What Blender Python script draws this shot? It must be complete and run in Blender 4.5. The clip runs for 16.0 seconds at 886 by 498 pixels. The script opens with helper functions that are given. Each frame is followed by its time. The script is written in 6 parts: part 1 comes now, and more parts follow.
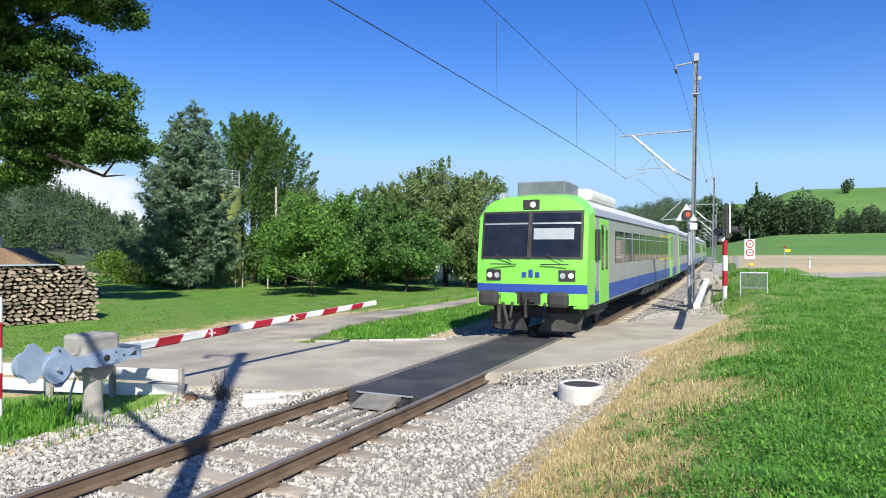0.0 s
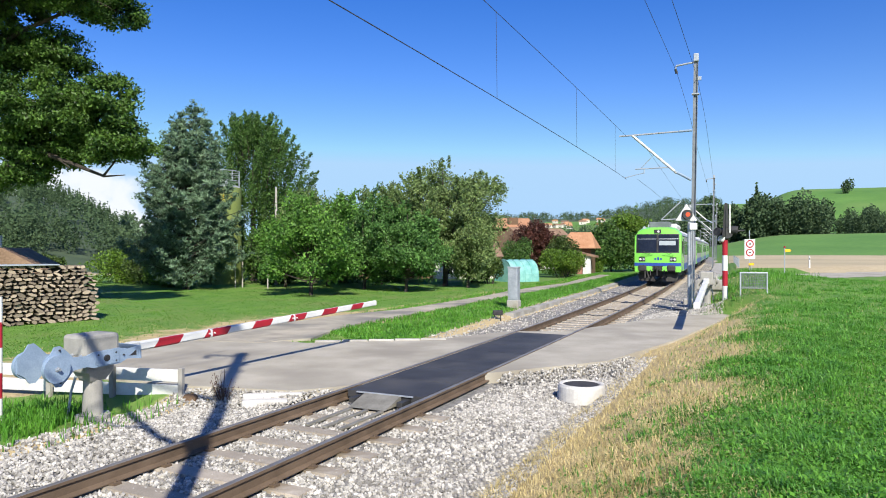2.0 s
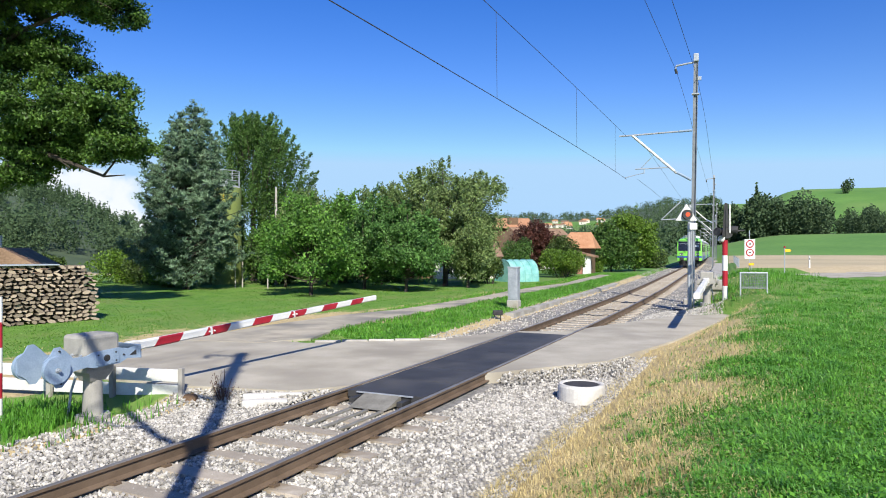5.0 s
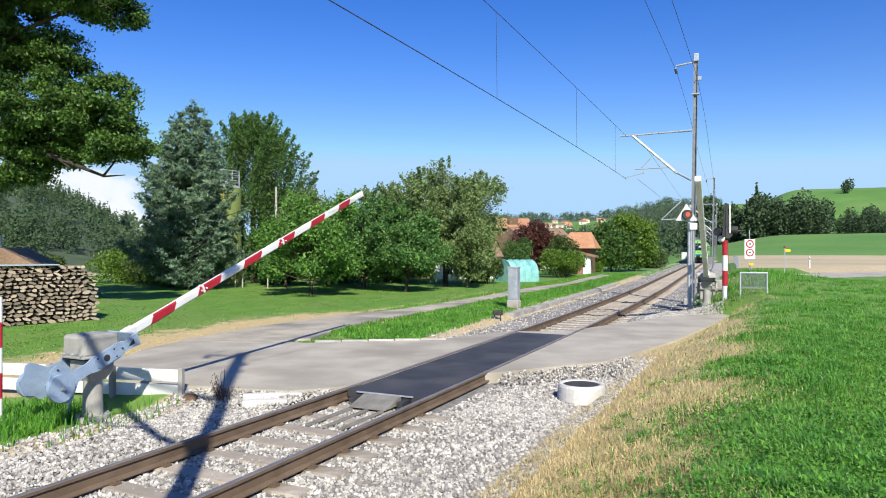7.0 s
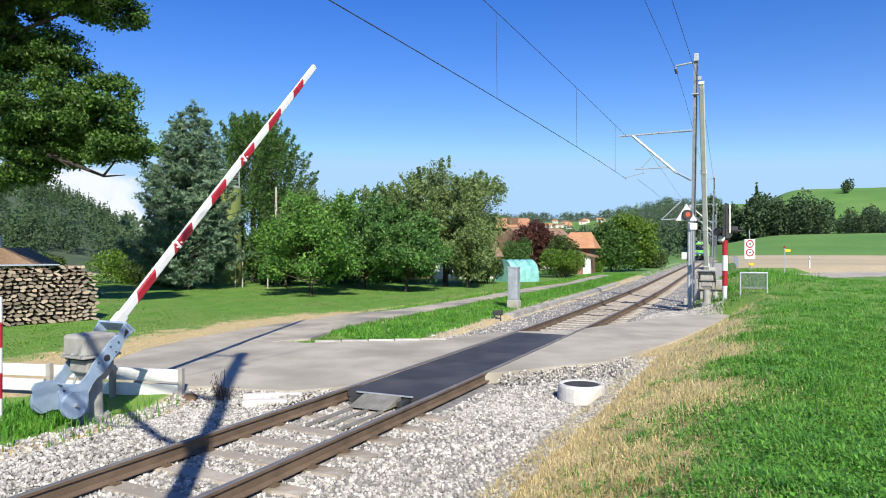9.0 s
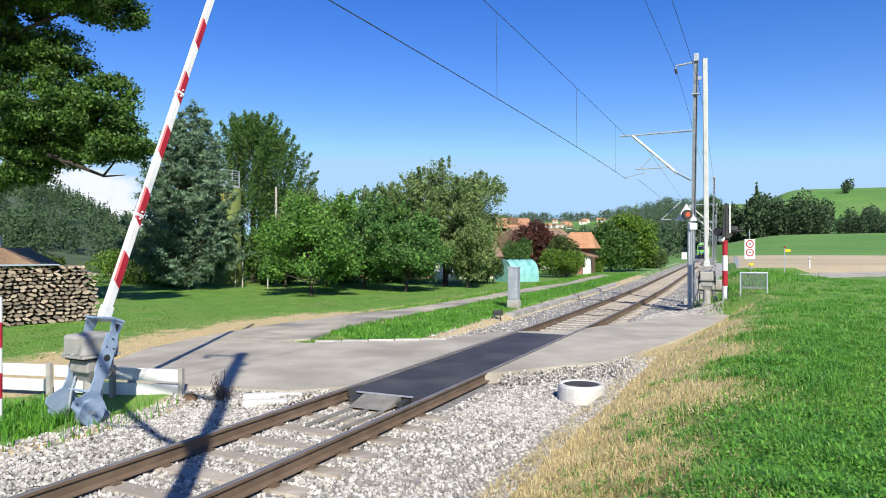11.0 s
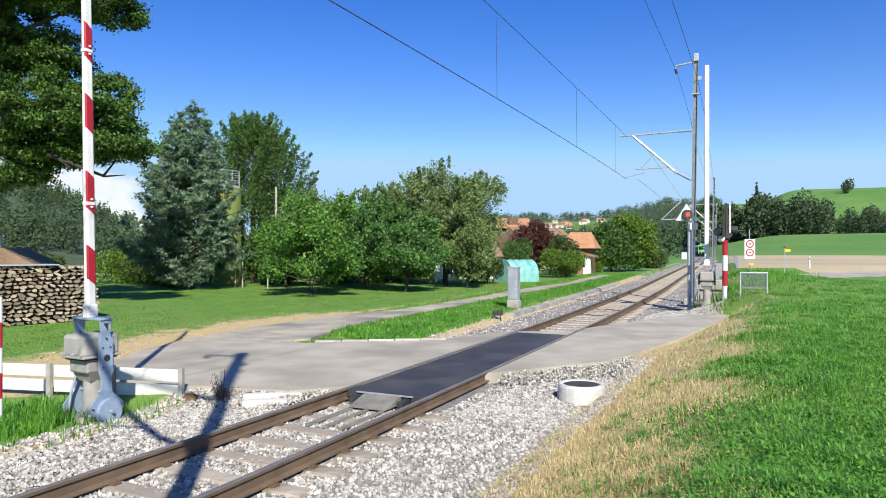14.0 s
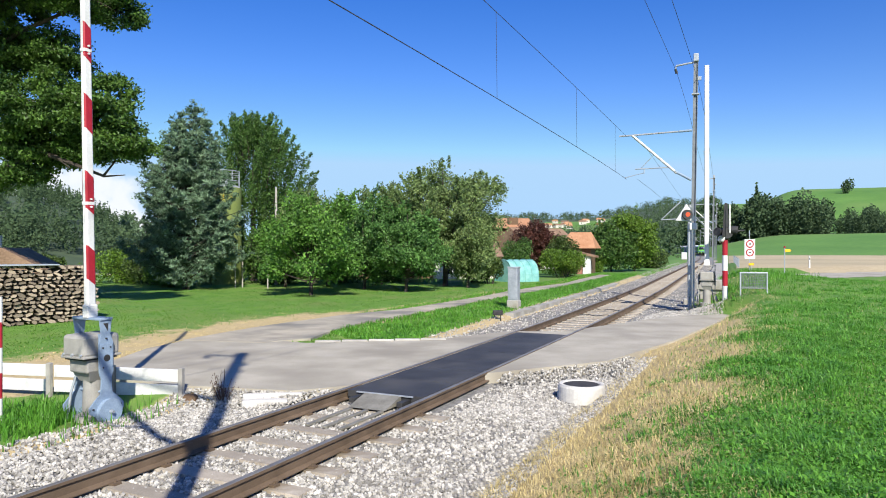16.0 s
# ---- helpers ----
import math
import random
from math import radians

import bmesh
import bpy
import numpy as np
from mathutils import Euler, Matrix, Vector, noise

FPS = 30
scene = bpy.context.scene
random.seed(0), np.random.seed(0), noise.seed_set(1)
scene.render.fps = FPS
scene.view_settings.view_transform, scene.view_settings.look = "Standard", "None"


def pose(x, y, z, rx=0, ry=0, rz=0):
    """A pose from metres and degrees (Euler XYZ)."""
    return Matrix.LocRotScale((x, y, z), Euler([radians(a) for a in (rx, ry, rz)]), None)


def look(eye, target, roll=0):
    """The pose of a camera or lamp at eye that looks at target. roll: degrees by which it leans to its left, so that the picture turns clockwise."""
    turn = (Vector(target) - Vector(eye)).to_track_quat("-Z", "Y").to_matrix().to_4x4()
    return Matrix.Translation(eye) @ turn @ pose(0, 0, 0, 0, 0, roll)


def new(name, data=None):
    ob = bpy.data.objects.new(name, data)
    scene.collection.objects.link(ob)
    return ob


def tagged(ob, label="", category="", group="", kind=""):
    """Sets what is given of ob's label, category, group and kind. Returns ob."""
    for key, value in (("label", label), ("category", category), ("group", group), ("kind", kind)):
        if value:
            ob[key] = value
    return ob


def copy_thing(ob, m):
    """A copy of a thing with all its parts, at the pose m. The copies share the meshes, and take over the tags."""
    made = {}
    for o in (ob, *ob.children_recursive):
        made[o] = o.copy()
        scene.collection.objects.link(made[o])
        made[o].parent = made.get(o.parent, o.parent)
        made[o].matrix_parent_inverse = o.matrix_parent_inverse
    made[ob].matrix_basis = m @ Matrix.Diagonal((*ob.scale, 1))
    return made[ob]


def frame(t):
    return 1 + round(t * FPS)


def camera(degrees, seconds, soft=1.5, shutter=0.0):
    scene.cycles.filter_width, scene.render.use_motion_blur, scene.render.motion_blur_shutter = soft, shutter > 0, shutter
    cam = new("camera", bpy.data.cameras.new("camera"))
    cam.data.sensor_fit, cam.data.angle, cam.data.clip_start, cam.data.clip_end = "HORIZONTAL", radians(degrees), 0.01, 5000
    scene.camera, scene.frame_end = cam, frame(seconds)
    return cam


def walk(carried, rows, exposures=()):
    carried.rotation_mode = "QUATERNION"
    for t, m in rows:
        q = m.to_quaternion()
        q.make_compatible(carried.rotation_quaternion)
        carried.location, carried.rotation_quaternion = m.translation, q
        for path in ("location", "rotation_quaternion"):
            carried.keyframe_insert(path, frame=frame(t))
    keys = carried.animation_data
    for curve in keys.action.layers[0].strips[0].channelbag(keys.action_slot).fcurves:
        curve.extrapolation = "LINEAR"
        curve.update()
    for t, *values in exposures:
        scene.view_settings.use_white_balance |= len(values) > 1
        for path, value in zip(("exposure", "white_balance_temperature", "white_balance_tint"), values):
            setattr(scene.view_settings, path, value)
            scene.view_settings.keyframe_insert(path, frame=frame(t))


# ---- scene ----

# camera on a tripod, level, beside the track
EYE = (0.0, 0.0, 2.24)
cam = camera(65.46, 16.0, soft=1.0)
walk(cam, [(0.0, look(EYE, (0, 10, 2.24))), (16.0, look(EYE, (0, 10, 2.24)))])

# ---- daylight ----
SUN_DIR = Vector((-0.22, 0.975, 0)).normalized() * math.cos(radians(38.5)) + Vector((0, 0, -math.sin(radians(38.5))))
sun_data = bpy.data.lights.new("sun", "SUN")
sun_data.energy, sun_data.angle, sun_data.color = 5.0, radians(0.55), (1.0, 0.945, 0.84)
sun = new("sun", sun_data)
sun.matrix_basis = SUN_DIR.to_track_quat("-Z", "Y").to_matrix().to_4x4()
world = bpy.data.worlds.new("sky")
scene.world = world
world.use_nodes = True
wn = world.node_tree
bg = wn.nodes["Background"]
sky = wn.nodes.new("ShaderNodeTexSky")
sky.sky_type, sky.sun_disc = "NISHITA", False
sky.sun_elevation = radians(38.5)
sky.sun_rotation = math.atan2(-SUN_DIR.x, -SUN_DIR.y)
sky.air_density, sky.dust_density, sky.ozone_density = 1.0, 0.3, 2.5
bg.inputs["Strength"].default_value = 0.088
vivid = wn.nodes.new("ShaderNodeHueSaturation")
vivid.inputs["Hue"].default_value, vivid.inputs["Saturation"].default_value, vivid.inputs["Value"].default_value = 0.522, 1.42, 1.27
wn.links.new(sky.outputs[0], vivid.inputs["Color"])


def cumulus(colour):
    """A bank of white cloud low over the left hills: noise, cut off by height and bearing."""
    co = wn.nodes.new("ShaderNodeTexCoord")
    sep = wn.nodes.new("ShaderNodeSeparateXYZ")
    wn.links.new(co.outputs["Generated"], sep.inputs[0])
    n = wn.nodes.new("ShaderNodeTexNoise")
    n.inputs["Scale"].default_value, n.inputs["Detail"].default_value = 14.0, 9.0
    wn.links.new(co.outputs["Generated"], n.inputs["Vector"])

    def ramp(sock, lo, hi, to0, to1):
        r = wn.nodes.new("ShaderNodeMapRange")
        r.interpolation_type = "SMOOTHSTEP"
        for i, v in enumerate((lo, hi, to0, to1)):
            r.inputs[i + 1].default_value = v
        wn.links.new(sock, r.inputs[0])
        return r.outputs[0]

    def op(kind, p, q):
        m = wn.nodes.new("ShaderNodeMath")
        m.operation = kind
        for i, v in enumerate((p, q)):
            if isinstance(v, float):
                m.inputs[i].default_value = v
            else:
                wn.links.new(v, m.inputs[i])
        return m.outputs[0]
    height = ramp(sep.outputs[2], 0.085, 0.135, 0.36, -0.3)
    bearing = ramp(sep.outputs[0], -0.42, -0.36, 0.0, -0.6)
    mask = ramp(op("ADD", op("ADD", n.outputs[0], height), bearing), 0.6, 0.84, 0.0, 0.9)
    mx = wn.nodes.new("ShaderNodeMix")
    mx.data_type = "RGBA"
    wn.links.new(mask, mx.inputs[0])
    wn.links.new(colour, mx.inputs[6])
    mx.inputs[7].default_value = (8.0, 8.2, 8.6, 1)
    return mx.outputs[2]


pale = wn.nodes.new("ShaderNodeMix")
pale.data_type, pale.blend_type = "RGBA", "DARKEN"
pale.inputs[0].default_value = 1.0
pale.inputs[7].default_value = (3.6, 5.6, 8.0, 1)
wn.links.new(vivid.outputs[0], pale.inputs[6])
wn.links.new(cumulus(pale.outputs[2]), bg.inputs["Color"])
scene.view_settings.exposure = 0.5


# ---- helpers for materials ----
def surface(name, low, high, scale=4.0, rough=0.8, bump=0.2, metal=0.0, fine=60.0, patch=None, patch_scale=0.3, vary=0.0, island=0.0, spec=0.4):
    """Two scales of noise between two colours, a larger patch colour, a fine bump."""
    m = bpy.data.materials.new(name)
    m.use_nodes = True
    t = m.node_tree
    p = t.nodes["Principled BSDF"]
    p.inputs["Roughness"].default_value, p.inputs["Metallic"].default_value = rough, metal
    p.inputs["Specular IOR Level"].default_value = spec
    co = t.nodes.new("ShaderNodeTexCoord")

    def tex(s, detail=4.0):
        n = t.nodes.new("ShaderNodeTexNoise")
        n.inputs["Scale"].default_value, n.inputs["Detail"].default_value = s, detail
        t.links.new(co.outputs["Object"], n.inputs["Vector"])
        return n

    def mix(fac, a, b):
        n = t.nodes.new("ShaderNodeMix")
        n.data_type = "RGBA"
        for sock, v in ((n.inputs[0], fac), (n.inputs[6], a), (n.inputs[7], b)):
            if isinstance(v, (tuple, float)):
                sock.default_value = (*v, 1) if isinstance(v, tuple) else v
            else:
                t.links.new(v, sock)
        return n.outputs[2]

    def ramp(v, a, b):
        n = t.nodes.new("ShaderNodeMapRange")
        n.inputs[1].default_value, n.inputs[2].default_value = a, b
        t.links.new(v, n.inputs[0])
        return n.outputs[0]

    a, b = tex(scale), tex(fine)
    both = t.nodes.new("ShaderNodeMath")
    both.operation = "MULTIPLY_ADD"
    both.inputs[1].default_value = 0.45
    half = t.nodes.new("ShaderNodeMath")
    half.operation = "MULTIPLY"
    half.inputs[1].default_value = 0.55
    t.links.new(a.outputs[0], half.inputs[0])
    t.links.new(b.outputs[0], both.inputs[0])
    t.links.new(half.outputs[0], both.inputs[2])
    col = mix(ramp(both.outputs[0], 0.36, 0.64), low, high)
    if patch:
        col = mix(ramp(tex(patch_scale, 3.0).outputs[0], 0.48, 0.68), col, patch)
    if vary or island:
        hsv = t.nodes.new("ShaderNodeHueSaturation")
        src = t.nodes.new("ShaderNodeNewGeometry" if island else "ShaderNodeObjectInfo")
        v = ramp(src.outputs["Random Per Island" if island else "Random"], 0, 1)
        rng = v.node
        amount = vary or island
        rng.inputs[3].default_value, rng.inputs[4].default_value = 1 - amount, 1 + amount
        t.links.new(v, hsv.inputs["Value"])
        t.links.new(col, hsv.inputs["Color"])
        col = hsv.outputs[0]
    t.links.new(col, p.inputs["Base Color"])
    if bump:
        bn = t.nodes.new("ShaderNodeBump")
        bn.inputs["Strength"].default_value, bn.inputs["Distance"].default_value = bump, 0.5 / fine
        t.links.new(b.outputs[0], bn.inputs["Height"])
        t.links.new(bn.outputs[0], p.inputs["Normal"])
    return m


def leaf(name, low, high, scale=1.3, through_light=0.3, vary=0.45, rough=0.45):
    """A leaf: noise colour, each leaf a little different, light passing through."""
    m = surface(name, low, high, scale=scale, rough=rough, bump=0, island=vary, fine=5.0, spec=0.3)
    t = m.node_tree
    p = t.nodes["Principled BSDF"]
    tr = t.nodes.new("ShaderNodeBsdfTranslucent")
    col = p.inputs["Base Color"].links[0].from_socket
    t.links.new(col, tr.inputs["Color"])
    ad = t.nodes.new("ShaderNodeMixShader")
    ad.inputs[0].default_value = through_light
    t.links.new(p.outputs[0], ad.inputs[1])
    t.links.new(tr.outputs[0], ad.inputs[2])
    t.links.new(ad.outputs[0], t.nodes["Material Output"].inputs[0])
    return m


def glow(name, colour, strength):
    m = bpy.data.materials.new(name)
    m.use_nodes = True
    p = m.node_tree.nodes["Principled BSDF"]
    p.inputs["Base Color"].default_value = (*colour, 1)
    p.inputs["Emission Color"].default_value = (*colour, 1)
    p.inputs["Emission Strength"].default_value = strength
    return m


# ---- materials ----
M_BALLAST = surface("ballast_bed", (0.12, 0.115, 0.105), (0.3, 0.29, 0.27), scale=9, fine=38, bump=0.9, patch=(0.33, 0.3, 0.26), patch_scale=0.5)
M_STONE = surface("ballast_stone", (0.25, 0.237, 0.21), (0.5, 0.475, 0.43), scale=6, fine=90, bump=0.3, island=0.5)
M_SLEEPER = surface("sleeper_concrete", (0.29, 0.25, 0.195), (0.45, 0.395, 0.32), scale=3, fine=60, bump=0.4, patch=(0.2, 0.16, 0.11), patch_scale=2.0, vary=0.15)
M_RAIL = surface("rusty_rail_steel", (0.085, 0.058, 0.036), (0.17, 0.12, 0.08), scale=3, fine=120, rough=0.75, bump=0.3)
M_RAILTOP = surface("polished_rail_head", (0.2, 0.185, 0.165), (0.33, 0.31, 0.28), scale=2, fine=200, rough=0.5, bump=0.05, metal=0.5)
M_CONCRETE = surface("weathered_concrete", (0.3, 0.285, 0.255), (0.46, 0.44, 0.4), scale=2.5, fine=70, bump=0.3, patch=(0.27, 0.25, 0.2), patch_scale=1.5, vary=0.12)
M_ROAD = surface("old_asphalt", (0.32, 0.29, 0.228), (0.475, 0.435, 0.352), scale=1.1, fine=150, bump=0.3, patch=(0.285, 0.257, 0.205), patch_scale=0.45)
M_LANE = surface("gravelled_asphalt_lane", (0.3, 0.27, 0.215), (0.5, 0.445, 0.34), scale=1.2, fine=90, bump=0.3, patch=(0.2, 0.19, 0.165), patch_scale=0.55)
M_RUBBER = surface("black_rubber_panel", (0.028, 0.028, 0.03), (0.06, 0.06, 0.063), scale=1.2, fine=160, rough=0.65, bump=0.2, patch=(0.075, 0.072, 0.07), patch_scale=0.8)
M_PALE = surface("pale_weathered_concrete", (0.5, 0.48, 0.44), (0.68, 0.66, 0.62), scale=4, fine=60, rough=0.85, bump=0.25, patch=(0.42, 0.4, 0.36), patch_scale=2.5)
M_WHITE = surface("white_paint", (0.58, 0.58, 0.56), (0.72, 0.72, 0.7), scale=3, fine=40, rough=0.5, bump=0.05)
M_RED = surface("red_paint", (0.27, 0.01, 0.022), (0.4, 0.018, 0.032), scale=3, fine=40, rough=0.45, bump=0.03)
M_GALV = surface("galvanised_steel", (0.34, 0.37, 0.4), (0.5, 0.53, 0.56), scale=7, fine=30, rough=0.5, bump=0.05, metal=0.45)
M_BLUEGREY = surface("blue_grey_painted_steel", (0.2, 0.275, 0.37), (0.3, 0.385, 0.5), scale=5, fine=50, rough=0.45, bump=0.06)
M_STONEGREY = surface("grey_painted_cast_housing", (0.27, 0.26, 0.235), (0.38, 0.365, 0.33), scale=5, fine=80, rough=0.6, bump=0.15)
M_MAST = surface("dull_grey_mast_steel", (0.15, 0.165, 0.18), (0.26, 0.28, 0.3), scale=4, fine=40, rough=0.55, bump=0.05, metal=0.3)
M_DARK = surface("dark_metal", (0.015, 0.015, 0.017), (0.05, 0.05, 0.05), scale=6, fine=60, rough=0.6, bump=0.1)
M_RAMP = surface("dull_galvanised_plate", (0.17, 0.16, 0.13), (0.3, 0.285, 0.24), scale=5, fine=50, rough=0.6, bump=0.1, metal=0.2)
M_UNDER = surface("dusty_underframe_steel", (0.025, 0.024, 0.024), (0.065, 0.062, 0.06), scale=3, fine=40, rough=0.8, bump=0.1)
M_ROOFBOX = surface("slate_grey_roof_box", (0.12, 0.135, 0.15), (0.18, 0.2, 0.22), scale=2, fine=30, rough=0.5, bump=0.03)
M_WIRE = surface("dark_copper_wire", (0.03, 0.035, 0.045), (0.05, 0.055, 0.065), scale=2, fine=50, rough=0.6, bump=0)
M_GREEN = surface("lime_green_vehicle_paint", (0.2, 0.6, 0.075), (0.23, 0.65, 0.095), scale=1, fine=20, rough=0.28, bump=0.0, spec=0.5)
M_GREYP = surface("grey_vehicle_paint", (0.26, 0.265, 0.27), (0.31, 0.315, 0.32), scale=1, fine=20, rough=0.35, bump=0.0)
M_BLUEP = surface("blue_vehicle_paint", (0.025, 0.065, 0.3), (0.035, 0.085, 0.36), scale=1, fine=20, rough=0.35, bump=0.0)
M_ROOFP = surface("pale_grey_vehicle_roof", (0.5, 0.5, 0.5), (0.66, 0.66, 0.65), scale=1.5, fine=30, rough=0.45, bump=0.03)
M_YELLOWP = surface("yellow_stripe_paint", (0.65, 0.46, 0.02), (0.72, 0.52, 0.04), scale=1, fine=20, rough=0.4, bump=0)
M_GLASS = surface("dark_window_glass", (0.008, 0.009, 0.011), (0.02, 0.022, 0.025), scale=0.6, fine=3, rough=0.06, bump=0, spec=0.6)
M_BLIND = surface("pale_sun_blind", (0.3, 0.34, 0.37), (0.37, 0.41, 0.44), scale=2, fine=30, rough=0.7, bump=0)
M_LAMP = glow("white_train_lamp", (0.6, 0.6, 0.57), 0.2)
M_AMBER = glow("lit_orange_signal_lens", (0.5, 0.06, 0.015), 0.18)
M_BARK = surface("bark", (0.03, 0.025, 0.02), (0.085, 0.07, 0.055), scale=5, fine=40, rough=0.9, bump=0.8)
M_WOOD = surface("cut_firewood", (0.2, 0.155, 0.11), (0.44, 0.36, 0.27), scale=9, fine=45, rough=0.85, bump=0.5, vary=0.5)
M_LOGBARK = surface("log_bark", (0.09, 0.07, 0.05), (0.2, 0.165, 0.125), scale=6, fine=45, rough=0.9, bump=0.7, vary=0.3)
M_TILE = surface("clay_roof_tiles", (0.37, 0.175, 0.085), (0.5, 0.275, 0.15), scale=1.5, fine=12, rough=0.8, bump=0.5)
M_BROWNROOF = surface("brown_roof_tiles", (0.19, 0.125, 0.085), (0.3, 0.2, 0.14), scale=1.5, fine=12, rough=0.95, bump=0.5, spec=0.1)
M_PLASTER = surface("pale_plaster", (0.55, 0.52, 0.46), (0.7, 0.67, 0.6), scale=0.8, fine=25, rough=0.9, bump=0.15)
M_BRICK = surface("reddish_plaster", (0.3, 0.13, 0.1), (0.4, 0.19, 0.14), scale=2, fine=18, rough=0.9, bump=0.2)
M_TIMBER = surface("brown_timber", (0.1, 0.06, 0.035), (0.19, 0.12, 0.07), scale=4, fine=25, rough=0.85, bump=0.3)
M_SILO = surface("green_silo_paint", (0.17, 0.22, 0.06), (0.25, 0.31, 0.09), scale=0.8, fine=15, rough=0.55, bump=0.05)
M_TURQ = surface("turquoise_tunnel_film", (0.12, 0.36, 0.34), (0.3, 0.55, 0.52), scale=2, fine=20, rough=0.3, bump=0.05)
M_YELLOW = surface("yellow_sign", (0.75, 0.42, 0.02), (0.8, 0.48, 0.03), scale=2, fine=20, rough=0.5, bump=0)
# apple, spruce, walnut: wide tone range also paints in sunlit tufts and dark gaps
L_APPLE = leaf("apple_leaf", (0.042, 0.12, 0.022), (0.175, 0.35, 0.06))
L_APPLE_COOL = leaf("cool_apple_leaf", (0.036, 0.105, 0.025), (0.155, 0.31, 0.075))
L_PEAR = leaf("fruit_tree_leaf", (0.08, 0.145, 0.04), (0.24, 0.32, 0.115))
L_SPRUCE = leaf("spruce_needles", (0.03, 0.075, 0.038), (0.2, 0.3, 0.18), through_light=0.08)
L_DARK = leaf("hornbeam_leaf", (0.034, 0.09, 0.02), (0.12, 0.22, 0.048), through_light=0.3)
L_WALNUT = leaf("walnut_leaf", (0.017, 0.052, 0.011), (0.115, 0.215, 0.036), through_light=0.25)
L_BRIGHT = leaf("bright_leaf", (0.07, 0.15, 0.015), (0.16, 0.26, 0.035))
L_RED = leaf("copper_leaf", (0.045, 0.017, 0.013), (0.13, 0.05, 0.036), through_light=0.15)
# far woods: a little distance haze is put into the leaf colour
L_FOREST = leaf("forest_leaf", (0.045, 0.085, 0.04), (0.11, 0.17, 0.078), scale=0.05, through_light=0.3, vary=0.16, rough=0.9)
L_HEDGE = leaf("hedge_leaf", (0.04, 0.075, 0.02), (0.1, 0.15, 0.035))
L_GRASS = leaf("grass_blade", (0.068, 0.225, 0.024), (0.165, 0.39, 0.046), scale=1.2, through_light=0.35, vary=0.3)
L_LAWN = leaf("lawn_blade", (0.075, 0.2, 0.024), (0.15, 0.3, 0.042), scale=0.5, through_light=0.3, vary=0.2)
L_DRY = leaf("dry_grass_blade", (0.5, 0.4, 0.17), (0.78, 0.65, 0.34), scale=2.0, through_light=0.3, vary=0.28)


# ---- mesh helpers ----
def link(name, me, material, parent=None, label=""):
    me.materials.append(material)
    ob = new(name, me)
    if parent:
        ob.parent = parent
    return tagged(ob, label) if label else ob


def part(name, bm, material, parent=None, label=""):
    me = bpy.data.meshes.new(name)
    bm.to_mesh(me)
    bm.free()
    return link(name, me, material, parent, label)


def raw(name, verts, faces, material, parent=None, label="", smooth=False):
    me = bpy.data.meshes.new(name)
    me.from_pydata(np.asarray(verts).tolist(), [], np.asarray(faces).tolist() if isinstance(faces, np.ndarray) else faces)
    if smooth:
        me.shade_smooth()
    return link(name, me, material, parent, label)


def thing(name, m=None, label="", category="", group="", kind=""):
    ob = new(name)
    if m is not None:
        ob.matrix_basis = m
    return tagged(ob, label, category, group, kind)


def box(bm, c, s, bev=0.0, m=None):
    r = bmesh.ops.create_cube(bm, size=1.0, matrix=Matrix.LocRotScale(c, None, s))
    vs = r["verts"]
    if bev:
        es = list({e for v in vs for e in v.link_edges})
        r = bmesh.ops.bevel(bm, geom=es, offset=bev, segments=2, affect="EDGES", profile=0.5)
        vs = r["verts"]
    if m is not None:
        bmesh.ops.transform(bm, matrix=m, verts=list({v for v in vs if v.is_valid}))
    return bm


def B(c, s, bev=0.0):
    return box(bmesh.new(), c, s, bev)


def rod(bm, a, b, r, r2=None, n=10):
    a, b = Vector(a), Vector(b)
    d = b - a
    m = Matrix.Translation((a + b) / 2) @ d.to_track_quat("Z", "Y").to_matrix().to_4x4()
    bmesh.ops.create_cone(bm, cap_ends=True, segments=n, radius1=r, radius2=r if r2 is None else r2, depth=d.length, matrix=m)
    return bm


def R(a, b, r, r2=None, n=10):
    return rod(bmesh.new(), a, b, r, r2, n)


def prism(pts, axis, a, b, bm=None):
    """A polygon of 2D points, pushed along an axis from a to b."""
    bm = bm or bmesh.new()

    def at(p, h):
        return {"x": (h, p[0], p[1]), "y": (p[0], h, p[1]), "z": (p[0], p[1], h)}[axis]
    lo, hi = [bm.verts.new(at(p, a)) for p in pts], [bm.verts.new(at(p, b)) for p in pts]
    n = len(pts)
    bm.faces.new(lo)
    bm.faces.new(hi[::-1])
    for i in range(n):
        bm.faces.new((lo[i], hi[i], hi[(i + 1) % n], lo[(i + 1) % n]))
    bmesh.ops.recalc_face_normals(bm, faces=bm.faces)
    return bm


def rotations(n, rng, tilt=None):
    """n random turns as matrices."""
    q = rng.normal(size=(n, 4))
    q /= np.linalg.norm(q, axis=1)[:, None]
    w, x, y, z = q.T
    return np.stack([np.stack([1 - 2 * (y * y + z * z), 2 * (x * y - z * w), 2 * (x * z + y * w)], 1),
                     np.stack([2 * (x * y + z * w), 1 - 2 * (x * x + z * z), 2 * (y * z - x * w)], 1),
                     np.stack([2 * (x * z - y * w), 2 * (y * z + x * w), 1 - 2 * (x * x + y * y)], 1)], 1)


def strew(tv, tf, places, turns, sizes):
    """Copies of a small template at many places, joined: vertices and faces."""
    tv, tf = np.array(tv, float), np.array(tf)
    v = np.einsum("nij,kj->nki", turns, tv) * np.asarray(sizes).reshape(-1, 1, 1) + np.asarray(places)[:, None]
    f = tf[None] + (np.arange(len(places)) * len(tv))[:, None, None]
    return v.reshape(-1, 3), f.reshape(-1, tf.shape[1])


